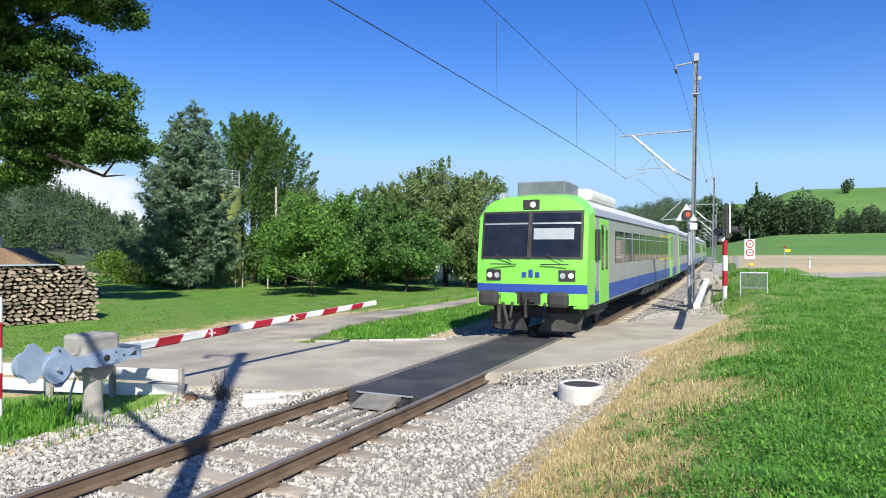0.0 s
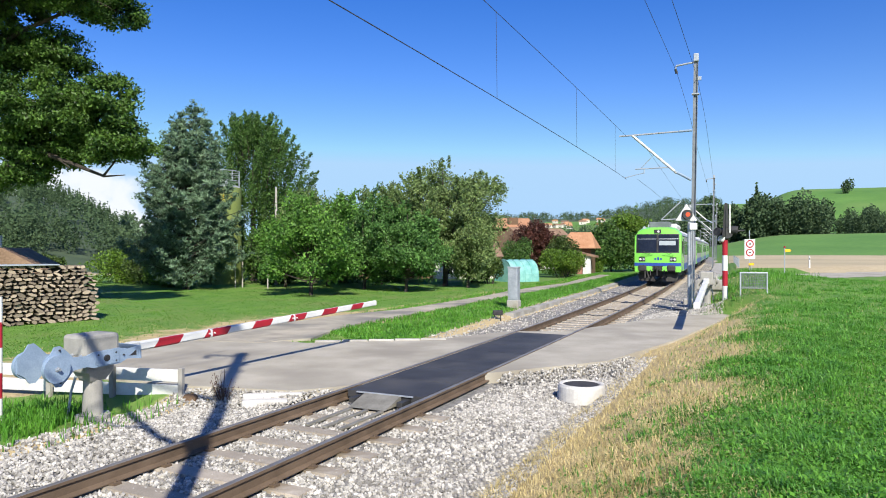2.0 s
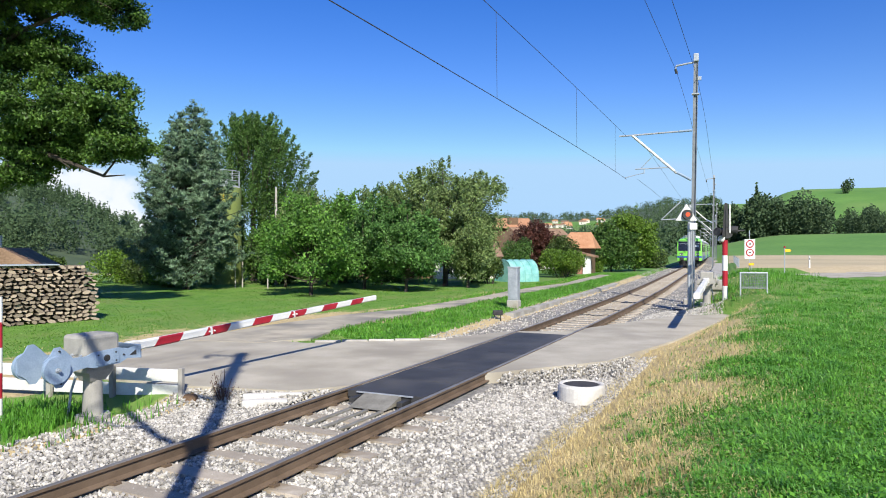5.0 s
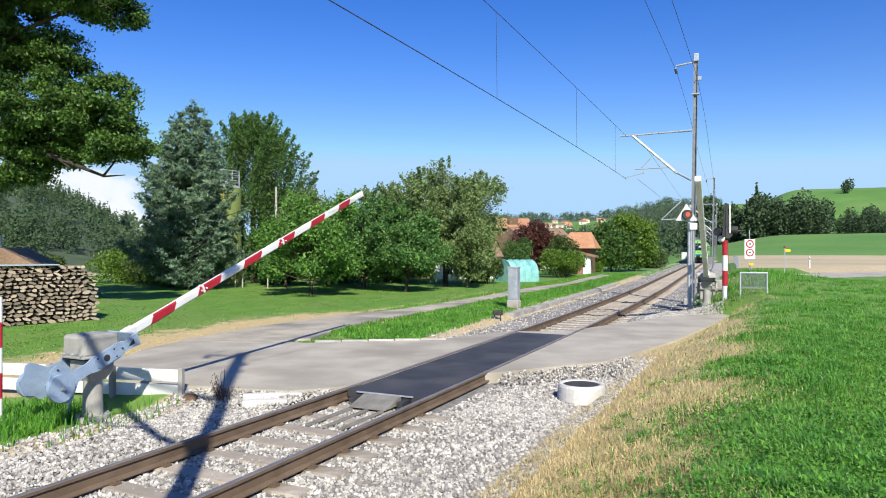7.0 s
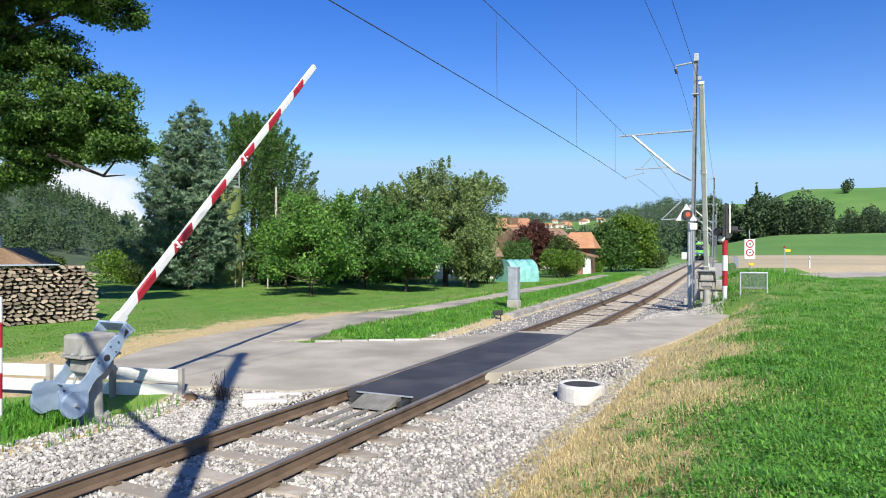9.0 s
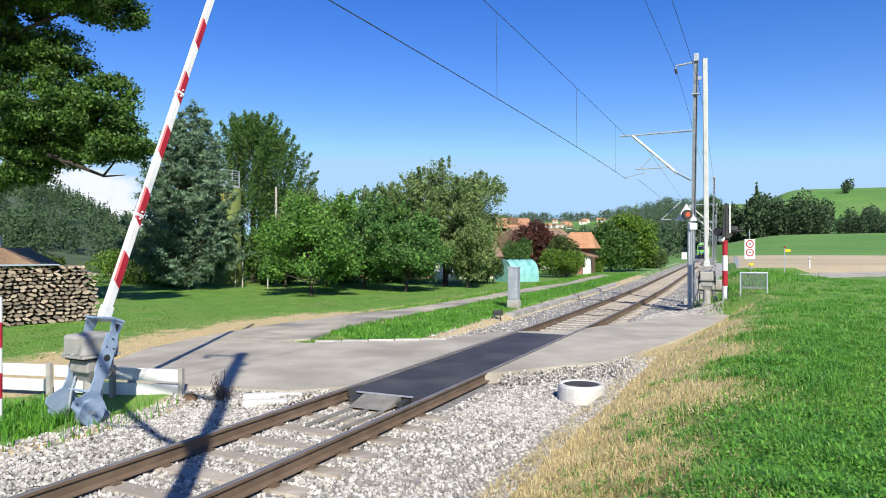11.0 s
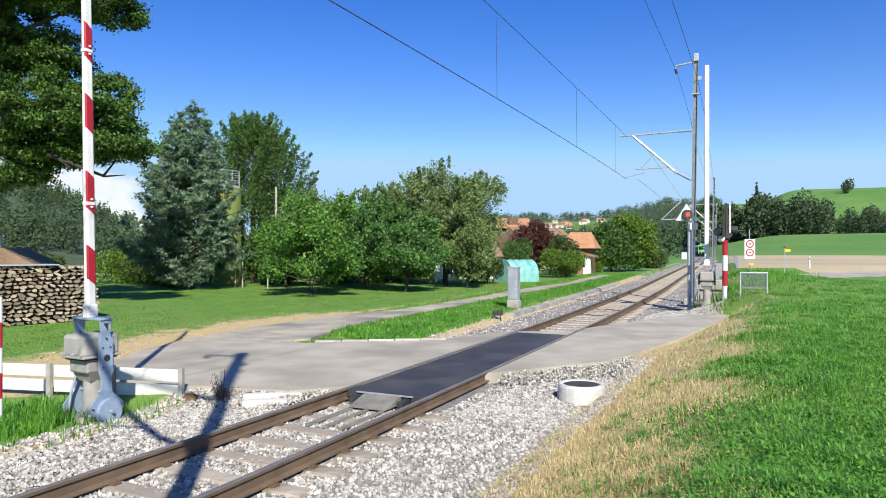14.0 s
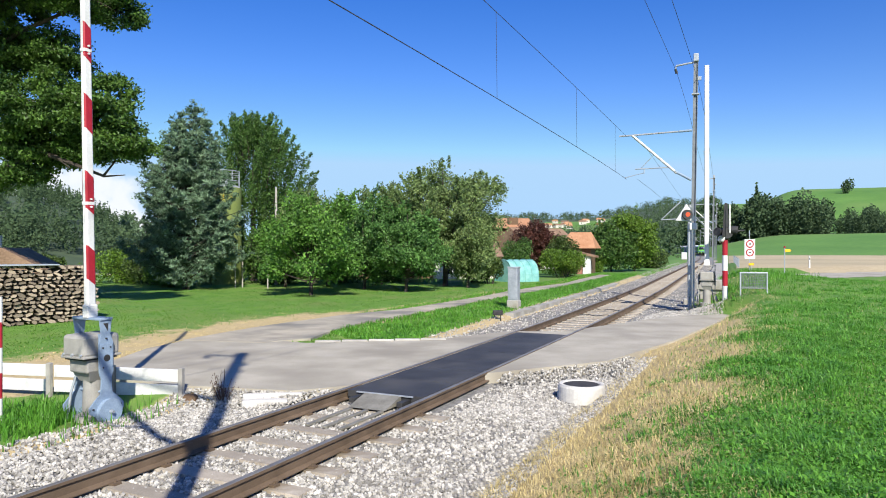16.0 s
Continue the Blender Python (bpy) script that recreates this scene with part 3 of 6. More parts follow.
def build_car(kind):
    car = thing("railway_carriage", label={"cab": "lime green and grey control car with blue stripe, cab end", "mid": "grey railway carriage with lime green doors and blue stripe"}[kind], category="train carriage", group="carriages of the train")
    w, h = 1.43, 12.2
    y0 = -h + (0.55 if kind == "cab" else 0)
    side = car_body(bmesh.new(), w, y0 + 0.5, h, 0.8, 3.08, 3.68)
    part("body", side, M_GREYP, car)
    part("roof", car_body(bmesh.new(), w * 0.985, y0 + 0.55, h - 0.03, 3.05, 3.1, 3.74), M_ROOFP, car, "pale grey roof")
    for q in (-1, 1):
        part("blue_stripe", B((q * (w + 0.002), 0.3, 1.06), (0.012, 2 * h - 1.6, 0.42)), M_BLUEP, car, "blue stripe")
        part("gutter", B((q * (w + 0.005), 0.3, 3.09), (0.03, 2 * h - 1.6, 0.035)), M_DARK, car)
        for yy in (-9.9, 8.9):
            dr = part("door", B((q * (w + 0.008), yy, 1.92), (0.03, 1.3, 2.25), 0.01), M_GREEN, car, "lime green folding door")
            for o in (-0.3, 0.3):
                part("pane", B((q * (w + 0.022), yy + o, 2.28), (0.012, 0.32, 1.2), 0.004), M_GLASS, dr)
        n = 9
        for i in range(n):
            yy = -8.1 + i * 1.75 + 0.75
            win = part("window", B((q * (w + 0.004), yy, 2.3), (0.02, 1.5, 0.95), 0.006), M_GLASS, car)
            part("frame", B((q * (w + 0.016), yy, 2.58), (0.012, 1.46, 0.03)), M_GALV, win)
        if kind == "cab":
            for zz in (2.82, 1.78):
                part("first_class_stripe", B((q * (w + 0.006), 5.9, zz), (0.016, 4.2, 0.07)), M_YELLOWP, car, "yellow first class stripe")
        part("step", B((q * 1.3, -9.9, 0.55), (0.12, 0.9, 0.05)), M_DARK, car)
        part("underframe_box", B((q * 1.1, 1.5, 0.66), (0.5, 5.5, 0.4), 0.03), M_DARK, car)
    for yc in (-8.9, 8.9):
        bog = part("bogie", box(box(B((-1.0, yc, 0.55), (0.14, 3.2, 0.26), 0.03), (1.0, yc, 0.55), (0.14, 3.2, 0.26), 0.03), (0, yc, 0.58), (2.0, 0.5, 0.2)), M_DARK, car)
        for o in (-1.25, 1.25):
            wheelset(bog, yc + o)
    part("underframe", B((0, 0.3, 0.74), (2.5, 2 * h - 1.5, 0.18)), M_DARK, car)
    if kind == "cab":
        build_cab(car, w, -h)
    else:
        part("gangway", B((0, -h - 0.25, 2.0), (1.5, 0.5, 2.4), 0.05), M_DARK, car)
        part("roof_vent", B((0, 0, 3.8), (1.4, 6.0, 0.2), 0.05), M_ROOFP, car)
    return car


def lean(z):
    """How far the cab front leans back at a height."""
    return 0.0 if z < 1.9 else (z - 1.9) * 0.17


def build_cab(car, w, y):
    # the front is made of strips so that it bows
    bm = bmesh.new()
    cols = np.linspace(-w, w, 15)

    def top(x):
        return float(np.interp(abs(x), [0, 0.7, 1.05, 1.3, w], [3.58, 3.56, 3.48, 3.3, 3.08]))
    rows = np.linspace(0, 1, 9)
    grid = [[bm.verts.new((x, y + lean(0.85 + r * (top(x) - 0.85)) + 0.16 * (abs(x) / 1.43) ** 2.4, 0.85 + r * (top(x) - 0.85))) for x in cols] for r in rows]
    for a in range(8):
        for b in range(14):
            bm.faces.new((grid[a][b], grid[a][b + 1], grid[a + 1][b + 1], grid[a + 1][b]))
    # sides and top run back to the body
    ring = [grid[a][0] for a in range(9)] + grid[8][1:] + [grid[a][14] for a in range(7, -1, -1)]
    back = [bm.verts.new((v.co.x, y + 1.15, v.co.z + (0.12 if v.co.z > 3.0 else 0))) for v in ring]
    for i in range(len(ring) - 1):
        bm.faces.new((ring[i], ring[i + 1], back[i + 1], back[i]))
    bmesh.ops.recalc_face_normals(bm, faces=bm.faces)
    front = part("cab_front", bm, M_GREEN, car, "lime green cab front")

    def strip(name, x0, x1, z0, z1, material, out, parent, label="", n=10, thick=0.03):
        b2 = bmesh.new()
        xs = np.linspace(x0, x1, n)
        vv = []
        for k in (0, 1):
            for z in (z0, z1):
                vv.append([b2.verts.new((x, y - out + k * thick + lean(z) + 0.16 * (abs(x) / 1.43) ** 2.4, z)) for x in xs])
        for i in range(n - 1):
            for a, c in ((0, 1), (1, 3), (3, 2), (2, 0)):
                b2.faces.new((vv[a][i], vv[a][i + 1], vv[c][i + 1], vv[c][i]))
        for e in (0, n - 1):
            b2.faces.new((vv[0][e], vv[1][e], vv[3][e], vv[2][e]))
        bmesh.ops.recalc_face_normals(b2, faces=b2.faces)
        return part(name, b2, material, parent, label)

    strip("windscreen_surround", -1.32, 1.32, 1.99, 3.2, M_DARK, 0.012, front)
    for x0, x1 in ((-1.26, -0.06), (0.06, 1.26)):
        strip("windscreen", x0, x1, 2.06, 2.86, M_GLASS, 0.022, front)
        strip("upper_pane", x0, x1, 2.93, 3.14, M_GLASS, 0.022, front)
        strip("window_bar", x0, x1, 2.865, 2.9, M_GALV, 0.03, front)
        cx = (x0 + x1) / 2
        part("wiper", R((cx + 0.22, y - 0.04, 1.93), (cx - 0.2, y - 0.03, 2.1), 0.012), M_DARK, front)
        part("hand_rail", R((cx - 0.35, y - 0.05, 1.86), (cx + 0.35, y - 0.05, 1.86), 0.014), M_DARK, front)
    strip("sun_blind", 0.1, 1.1, 2.48, 2.76, M_BLIND, 0.028, front, "pale sun blind")
    strip("centre_pillar", -0.05, 0.05, 2.0, 3.2, M_UNDER, 0.03, front)
    strip("blue_band", -w, w, 1.14, 1.36, M_BLUEP, 0.008, front, "blue band", n=15)
    strip("green_skirt", -w, w, 0.9, 1.14, M_GREEN, 0.006, front, n=15)
    strip("coupler_recess", -0.36, 0.36, 0.86, 1.17, M_DARK, 0.014, front)
    for q in (-1, 1):
        hl = strip("headlight", q * 0.95 - 0.2, q * 0.95 + 0.2, 1.44, 1.72, M_DARK, 0.015, front)
        for o in (-0.1, 0.1):
            xx = q * 0.95 + o
            part("lens", R((xx, y + 0.06, 1.58), (xx, y - 0.03 + 0.16 * (abs(xx) / 1.43) ** 2.4, 1.58), 0.07, n=16), M_LAMP if o * q > 0 else M_BLIND, hl)
        bf = part("buffer", box(R((q * 0.875, y - 0.5, 1.03), (q * 0.875, y + 0.1, 1.03), 0.1, n=14), (q * 0.875, y - 0.53, 1.03), (0.52, 0.2, 0.38), 0.09), M_UNDER, car, "dark sprung buffer")
        part("front_corner", B((q * 1.25, y + 0.28, 0.9), (0.34, 0.32, 0.28), 0.03), M_GREEN, car, "green corner panel")
        part("green_beam", B((q * 0.5, y + 0.06, 0.98), (0.5, 0.14, 0.32), 0.02), M_GREEN, car)
        part("brake_hose", rod(R((q * 0.42, y - 0.02, 0.9), (q * 0.42, y - 0.2, 0.55), 0.035), (q * 0.42, y - 0.2, 0.55), (q * 0.6, y - 0.05, 0.4), 0.035), M_DARK, car)
        part("mirror_shutter", B((q * (w + 0.04), y + 1.3, 2.35), (0.06, 0.4, 0.8), 0.02), M_DARK, car)
        part("cab_door", B((q * (w + 0.003), y + 1.5, 2.1), (0.02, 0.7, 1.9)), M_GREYP, car)
        part("rail_guard", B((q * 0.75, y + 0.6, 0.3), (0.06, 0.1, 0.4)), M_DARK, car)
    for q in (-1, 1):
        pb = prism([(0.15, 0.16), (1.2, 0.16), (1.3, 0.62), (0.35, 0.62)], "y", 0.0, 0.04)
        bmesh.ops.transform(pb, matrix=Matrix.Diagonal((q, 1, 1, 1)), verts=pb.verts)
        bmesh.ops.transform(pb, matrix=pose(0, y + 0.3, 0) @ pose(0, 0, 0, rz=q * 14), verts=pb.verts)
        part("snow_plough", pb, M_UNDER, car)
    # dark block added to stand for the shade under the cab
    part("under_shadow_frame", B((0, y + 0.75, 0.72), (2.3, 0.3, 0.5), 0.03), M_DARK, car)
    part("coupling", rod(R((0, y - 0.3, 1.0), (0, y + 0.1, 1.0), 0.06), (0, y - 0.32, 1.02), (0, y - 0.28, 0.55), 0.045), M_DARK, car)
    part("cable_socket", B((0.0, y - 0.03, 1.04), (0.34, 0.12, 0.26), 0.02), M_DARK, car)
    part("hose_bundle", rod(R((-0.75, y - 0.1, 0.85), (-0.75, y - 0.12, 0.4), 0.05), (-0.65, y - 0.1, 0.9), (-0.5, y - 0.15, 0.35), 0.04), M_UNDER, car)
    tl = part("top_lamp_box", B((0, y + 0.28, 3.36), (0.42, 0.14, 0.26), 0.02), M_DARK, car)
    part("lens", R((0.05, y + 0.24, 3.36), (0.05, y + 0.195, 3.36), 0.075, n=16), M_LAMP, tl)
    part("roof_box", B((0.05, y + 1.7, 3.8), (1.3, 1.5, 0.42), 0.04), M_ROOFBOX, car, "slate grey roof equipment box")
    part("roof_unit", B((0.1, y + 4.6, 3.76), (1.9, 4.0, 0.34), 0.12), M_WHITE, car, "white rounded roof unit")
    part("horn", R((-0.85, y + 0.9, 3.6), (-0.85, y + 0.5, 3.62), 0.07, 0.1), M_GALV, car)
    for i in range(3):
        part("badge_bar", B((-0.12 + i * 0.17, y - 0.012, 1.6 + (0.03 if i == 1 else 0)), (0.11, 0.012, 0.13 + (0.06 if i == 1 else 0)), 0.004), M_BLUEP, front, "blue badge shape")


cab_car = build_car("cab")
mid_car = build_car("mid")
CARS = [cab_car, mid_car, copy_thing(mid_car, Matrix()), copy_thing(mid_car, Matrix())]


def train_s(t):
    """How far along the track the cab front stands."""
    return float(np.interp(t, [0, 4, 7, 9, 12, 16], [10.2, 68.5, 116.5, 149.0, 198.0, 262.0]))


# ---- trees ----
def tree(name, x, y, height, trunk_h, rx, rz, leaves, leaf_mat, leaf_size, seed, label, blobs=16, trunk_r=0.14, z=None, group="", lump=1.0, pointed=0.0):
    rng = np.random.default_rng(seed)
    z = ground_at(x, y) if z is None else z
    t = thing(name, Matrix.Translation((x, y, z)), label, "tree", group)
    cz = trunk_h + (height - trunk_h) * 0.47
    # lumps of the crown
    c = rng.normal(size=(blobs, 3))
    c /= np.linalg.norm(c, axis=1)[:, None]
    c *= rng.uniform(0.3, 0.88, (blobs, 1))
    size = rng.uniform(0.2, 0.5, blobs) * lump
    half = (height - trunk_h) / 2
    c = c * [rx, rx, half] + [0, 0, cz]
    if pointed:
        c[:, :2] *= (1 - pointed * np.clip((c[:, 2] - trunk_h) / (height - trunk_h), 0, 1))[:, None]
    # trunk and limbs
    bm = R((0, 0, -0.2), (0, 0, trunk_h * 1.05), trunk_r, trunk_r * 0.75, 9)
    rod(bm, (0, 0, trunk_h), (rng.uniform(-0.2, 0.2), rng.uniform(-0.2, 0.2), height * 0.85), trunk_r * 0.7, trunk_r * 0.12, 7)
    for k in range(blobs):
        h = trunk_h + (c[k, 2] - trunk_h) * 0.45
        rod(bm, (0, 0, max(h * 0.8, 0.5)), c[k], trunk_r * 0.34, trunk_r * 0.08, 5)
    part("trunk", bm, M_BARK, t)
    k = rng.integers(0, blobs, leaves)
    dvec = rng.normal(size=(leaves, 3))
    dvec /= np.linalg.norm(dvec, axis=1)[:, None]
    rad = size[k] * rng.uniform(0.15, 1.0, leaves) ** 0.4 * (1 + 0.07 * rng.normal(size=leaves))
    p = c[k] + dvec * rad[:, None] * [rx, rx, max(half, rx * 0.6) * (0.75 if lump < 1 else 1)]
    # twigs: leaves gather in small clumps
    clump = rng.integers(0, leaves // 9 + 1, leaves)
    cc = p[rng.integers(0, leaves, leaves // 9 + 1)]
    p = np.where(rng.random((leaves, 1)) < 0.9, cc[clump] + rng.normal(0, leaf_size * 1.3, (leaves, 3)), p)
    # young shoots that break the outline
    m = leaves // 9
    top = p[rng.integers(0, leaves, 900)]
    reach = ((top - [0, 0, cz]) / [rx, rx, half])
    reach = np.linalg.norm(reach, axis=1) * (top[:, 2] > cz)
    top = top[np.argsort(-reach)][:150][::2]
    way = (top - [0, 0, cz]) / [rx, rx, half] + [0, 0, 0.7] + rng.normal(0, 0.25, top.shape)
    pick = rng.integers(0, len(top), m)
    p[:m] = top[pick] + way[pick] * (rng.random((m, 1)) * 0.1 * rx) + rng.normal(0, leaf_size * 0.4, (m, 3))
    p[:, 2] = np.maximum(p[:, 2], 0.25)
    v, f = strew(LEAF_V, LEAF_F, p, rotations(leaves, rng), leaf_size * rng.uniform(0.7, 1.3, leaves))
    raw("crown", v, f, leaf_mat, t)
    return t


def conifer(x, y, leaders, leaves, seed, label):
    """Spruce with upswept boughs; leaders are (x, top, share of the girth, boughs)."""
    rng = np.random.default_rng(seed)
    t = thing("spruce_tree", Matrix.Translation((x, y, ground_at(x, y))), label, "tree")
    bm = bmesh.new()
    feet, tips, lens = [], [], []
    for lx, top, girth, n in leaders:
        rod(bm, (0, 0, -0.2), (lx, 0, top * 0.98), 0.2 * girth, 0.02, 9)
        hh = 0.3 + (top - 0.45) * np.sort(rng.random(n))
        ang = np.cumsum(np.full(n, 2.4)) + rng.normal(0, 0.3, n)
        ln = np.interp(hh / top, [0, 0.15, 0.35, 0.55, 0.78, 0.93, 1], [2.9, 3.15, 2.85, 2.3, 1.35, 0.5, 0.1]) * girth
        ln *= rng.uniform(0.72, 1.1, n) * (1 + 0.1 * np.sin(ang * 3 + hh * 1.7))
        at = lx * np.clip(hh / top, 0, 1)
        feet.append(np.stack([at, np.zeros(n), hh], 1))
        tips.append(np.stack([at + np.cos(ang) * ln, np.sin(ang) * ln, hh + 0.42 * ln ** 0.9], 1))
        lens.append(ln)
    feet, tips, lens = np.concatenate(feet), np.concatenate(tips), np.concatenate(lens)
    for i in range(0, len(lens), 2):
        rod(bm, feet[i], tips[i], 0.035, 0.008, 4)
    part("trunk", bm, M_BARK, t)
    k = rng.choice(len(lens), leaves, p=lens / lens.sum())
    u = rng.random(leaves) ** 0.36
    p = feet[k] + (tips[k] - feet[k]) * u[:, None]
    p[:, 2] -= 0.16 * lens[k] * np.sin(np.pi * u)
    # sprays hang off each bough in small tufts
    m = leaves // 20 + 1
    tuft = p[rng.integers(0, leaves, m)] + rng.normal(size=(m, 3)) * [0.15, 0.15, 0.09]
    p = tuft[rng.integers(0, m, leaves)] + rng.normal(size=(leaves, 3)) * [0.1, 0.1, 0.05]
    v, f = strew([(-0.5, 0, 0), (0, -0.13, 0.1), (0.5, 0, 0.05), (0, 0.13, 0.1)], LEAF_F, p, rotations(leaves, rng), rng.uniform(0.15, 0.3, leaves))
    raw("crown", v, f, L_SPRUCE, t)
    return t


def upright_tree(x, y, heights, radii, leaves, seed, label):
    """Dense tree whose shoots all stand steeply: heights and radii give its outline."""
    rng = np.random.default_rng(seed)
    t = thing("hornbeam_tree", Matrix.Translation((x, y, ground_at(x, y))), label, "tree")
    top = heights[-1]
    n = 520
    ang, out = rng.uniform(0, 2 * np.pi, n), rng.random(n) ** 0.45
    h = heights[0] + (top - heights[0]) * rng.random(n) ** 0.8
    r = np.interp(h, heights, radii) * out * (1 + 0.1 * np.sin(ang * 4) + rng.normal(0, 0.05, n))
    tip = np.stack([np.cos(ang) * r, np.sin(ang) * r, h], 1)
    low = tip * [0.72, 0.72, 1] - np.stack([np.zeros(n), np.zeros(n), np.minimum(rng.uniform(1.4, 2.6, n), h - 0.3)], 1)
    bm = R((0, 0, -0.2), (0, 0, top * 0.8), 0.26, 0.05, 9)
    for i in range(0, n, 3):
        rod(bm, low[i], tip[i], 0.04, 0.008, 4)
    part("trunk", bm, M_BARK, t)
    k, u = rng.integers(0, n, leaves), rng.random(leaves) ** 0.8
    p = low[k] + (tip[k] - low[k]) * u[:, None]
    p += rng.normal(size=(leaves, 3)) * (0.05 + 0.2 * (1 - u))[:, None]
    v, f = strew(LEAF_V, LEAF_F, p, rotations(leaves, rng), 0.15 * rng.uniform(0.7, 1.3, leaves))
    raw("crown", v, f, L_DARK, t)
    return t


def walnut_tree(x, y, label):
    """Wide tree: limbs to leafy tiers, each a flat lump of twigs, with gaps between the tiers."""
    rng = np.random.default_rng(31)
    zg = ground_at(x, y)
    t = thing("walnut_tree", Matrix.Translation((x, y, zg)), label, "tree")
    # tiers: centre from the foot of the trunk, half sizes, leaves; the last three are added out of view, only to shade
    # the crown behind them
    tiers = [((5.7, 0.2, 11.8), (2.0, 2.2, 0.9), 15000), ((3.2, -0.6, 11.9), (2.4, 2.2, 1.1), 17000), ((1.6, 0.5, 12.6), (3.4, 3.0, 1.2), 16000),
             ((6.25, -0.2, 7.4), (1.65, 1.7, 1.5), 19000), ((4.3, -0.5, 7.6), (1.8, 1.8, 1.2), 15000), ((6.4, 0.0, 6.2), (1.5, 1.5, 0.75), 12000), ((4.2, 0.4, 6.5), (1.8, 1.8, 1.0), 11000),
             ((2.4, 0.6, 6.3), (1.6, 1.8, 0.95), 9000), ((2.0, -0.4, 8.4), (1.5, 1.8, 0.9), 8000), ((3.6, 0.6, 9.5), (1.7, 1.5, 0.55), 5000), ((3.3, 0.2, 5.2), (0.9, 0.9, 0.35), 2600),
             ((1.9, 0.2, 5.0), (0.9, 0.9, 0.4), 2600), ((0.5, 0.0, 9.6), (1.8, 2.2, 1.2), 8000), ((-2.5, -1.0, 9.5), (3.4, 3.6, 2.4), 6000), ((-1.0, 2.6, 10.0), (3.2, 2.8, 2.2), 5000),
             ((1.6, 0.9, 10.5), (2.6, 1.6, 0.6), 8000), ((4.0, 0.7, 10.4), (1.1, 1.0, 0.4), 2200), ((2.6, 0.9, 9.6), (2.4, 1.2, 0.5), 5000), ((-0.5, -4.6, 11.6), (3.0, 2.6, 1.6), 14000), ((1.0, -3.4, 13.2), (3.0, 2.4, 1.3), 11000), ((2.2, -5.6, 12.3), (2.3, 2.0, 1.4), 14000)]
    bm = R((0, 0, -0.3), (0, 0, 5.2), 0.42, 0.32, 12)
    rod(bm, (0, 0, 5.1), (0.4, 0.1, 12.2), 0.3, 0.06, 9)
    pts = []
    for c, half, n in tiers:
        c, half = np.array(c), np.array(half)
        foot = np.array([0.1, 0, min(max(c[2] * 0.72, 4.4), 10)])
        bend = (foot + c) / 2 + [0, 0, 0.35]
        rod(bm, foot, bend, 0.12, 0.085, 7)
        rod(bm, bend, c, 0.085, 0.04, 7)
        m = 34
        d = rng.normal(size=(m, 3))
        d /= np.linalg.norm(d, axis=1)[:, None]
        lump = c + d * half * rng.uniform(0.35, 1.0, (m, 1))
        for q in lump[::2]:
            rod(bm, c + (q - c) * 0.1, q, 0.035, 0.01, 4)
        k = rng.integers(0, m, n)
        e = rng.normal(size=(n, 3))
        e /= np.linalg.norm(e, axis=1)[:, None]
        p = lump[k] + e * rng.uniform(0.1, 1, (n, 1)) ** 0.5 * [0.5, 0.5, 0.3]
        cc = p[rng.integers(0, n, n // 8)]
        pts.append(cc[rng.integers(0, len(cc), n)] + rng.normal(size=(n, 3)) * [0.12, 0.12, 0.07])
    part("trunk", bm, M_BARK, t)
    p = np.concatenate(pts)
    v, f = strew(LEAF_V, LEAF_F, p, rotations(len(p), rng), 0.135 * rng.uniform(0.65, 1.35, len(p)))
    raw("crown", v, f, L_WALNUT, t)
    bm = R((2.2, 0, 6.9), (3.9, -0.4, 6.0), 0.14, 0.11, 8)
    for a, b, u, w in (((3.9, -0.4, 6.0), (5.6, -0.5, 5.35), 0.11, 0.07), ((5.6, -0.5, 5.35), (6.5, -0.55, 5.0), 0.07, 0.05), ((6.5, -0.55, 5.0), (7.3, -0.6, 5.05), 0.04, 0.015),
                       ((6.45, -0.55, 5.0), (6.95, -0.6, 5.6), 0.05, 0.03), ((4.6, -0.4, 5.75), (5.3, -0.7, 5.3), 0.04, 0.015)):
        rod(bm, a, b, u, w, 7)
    part("bough", bm, M_BARK, t, "bare dark bough under the leaves")
    return t


conifer(-14.75, 39.5, ((0.5, 10.7, 1.0, 230), (-0.42, 10.1, 0.72, 120)), 70000, 3, "tall blue-green spruce with twin tops on the lawn")
upright_tree(-13.75, 50.0, [0.4, 2.5, 5.5, 8.0, 10.2, 11.4, 12.3], [3.6, 4.7, 4.9, 4.5, 3.4, 2.5, 1.3], 92000, 5, "dense dark green upright tree behind the spruce")
for x, y, h, r, sd, lm, nn in ((-6.6, 34.5, 5.2, 2.7, 11, L_APPLE, 17000), (-4.5, 39.5, 5.2, 2.3, 12, L_APPLE_COOL, 15000), (-2.0, 37.5, 4.7, 2.2, 13, L_APPLE_COOL, 15000),
                               (-9.6, 42, 4.2, 2.0, 14, L_APPLE, 10000), (-7.2, 43, 6.4, 2.7, 15, L_PEAR, 13000), (-4.0, 45, 6.6, 2.7, 16, L_PEAR, 13000), (1.5, 41.5, 4.3, 2.0, 17, L_PEAR, 10000)):
    tree("apple_tree", x, y, h * 1.05, 0.35, r * 1.14, 2, int(nn * 1.45), lm, 0.155, sd, "leafy green apple tree on the mown lawn", blobs=44, trunk_r=0.12, group="apple trees", lump=0.47)
tree("cherry_tree", 0.15, 43.5, 8.7, 1.1, 4.15, 3.5, 44000, L_PEAR, 0.16, 21, "large grey-green cherry tree, airy crown", blobs=150, trunk_r=0.2, lump=0.4, pointed=-0.18)
walnut_tree(-19.0, 26.0, "walnut tree with hanging dark green branches")
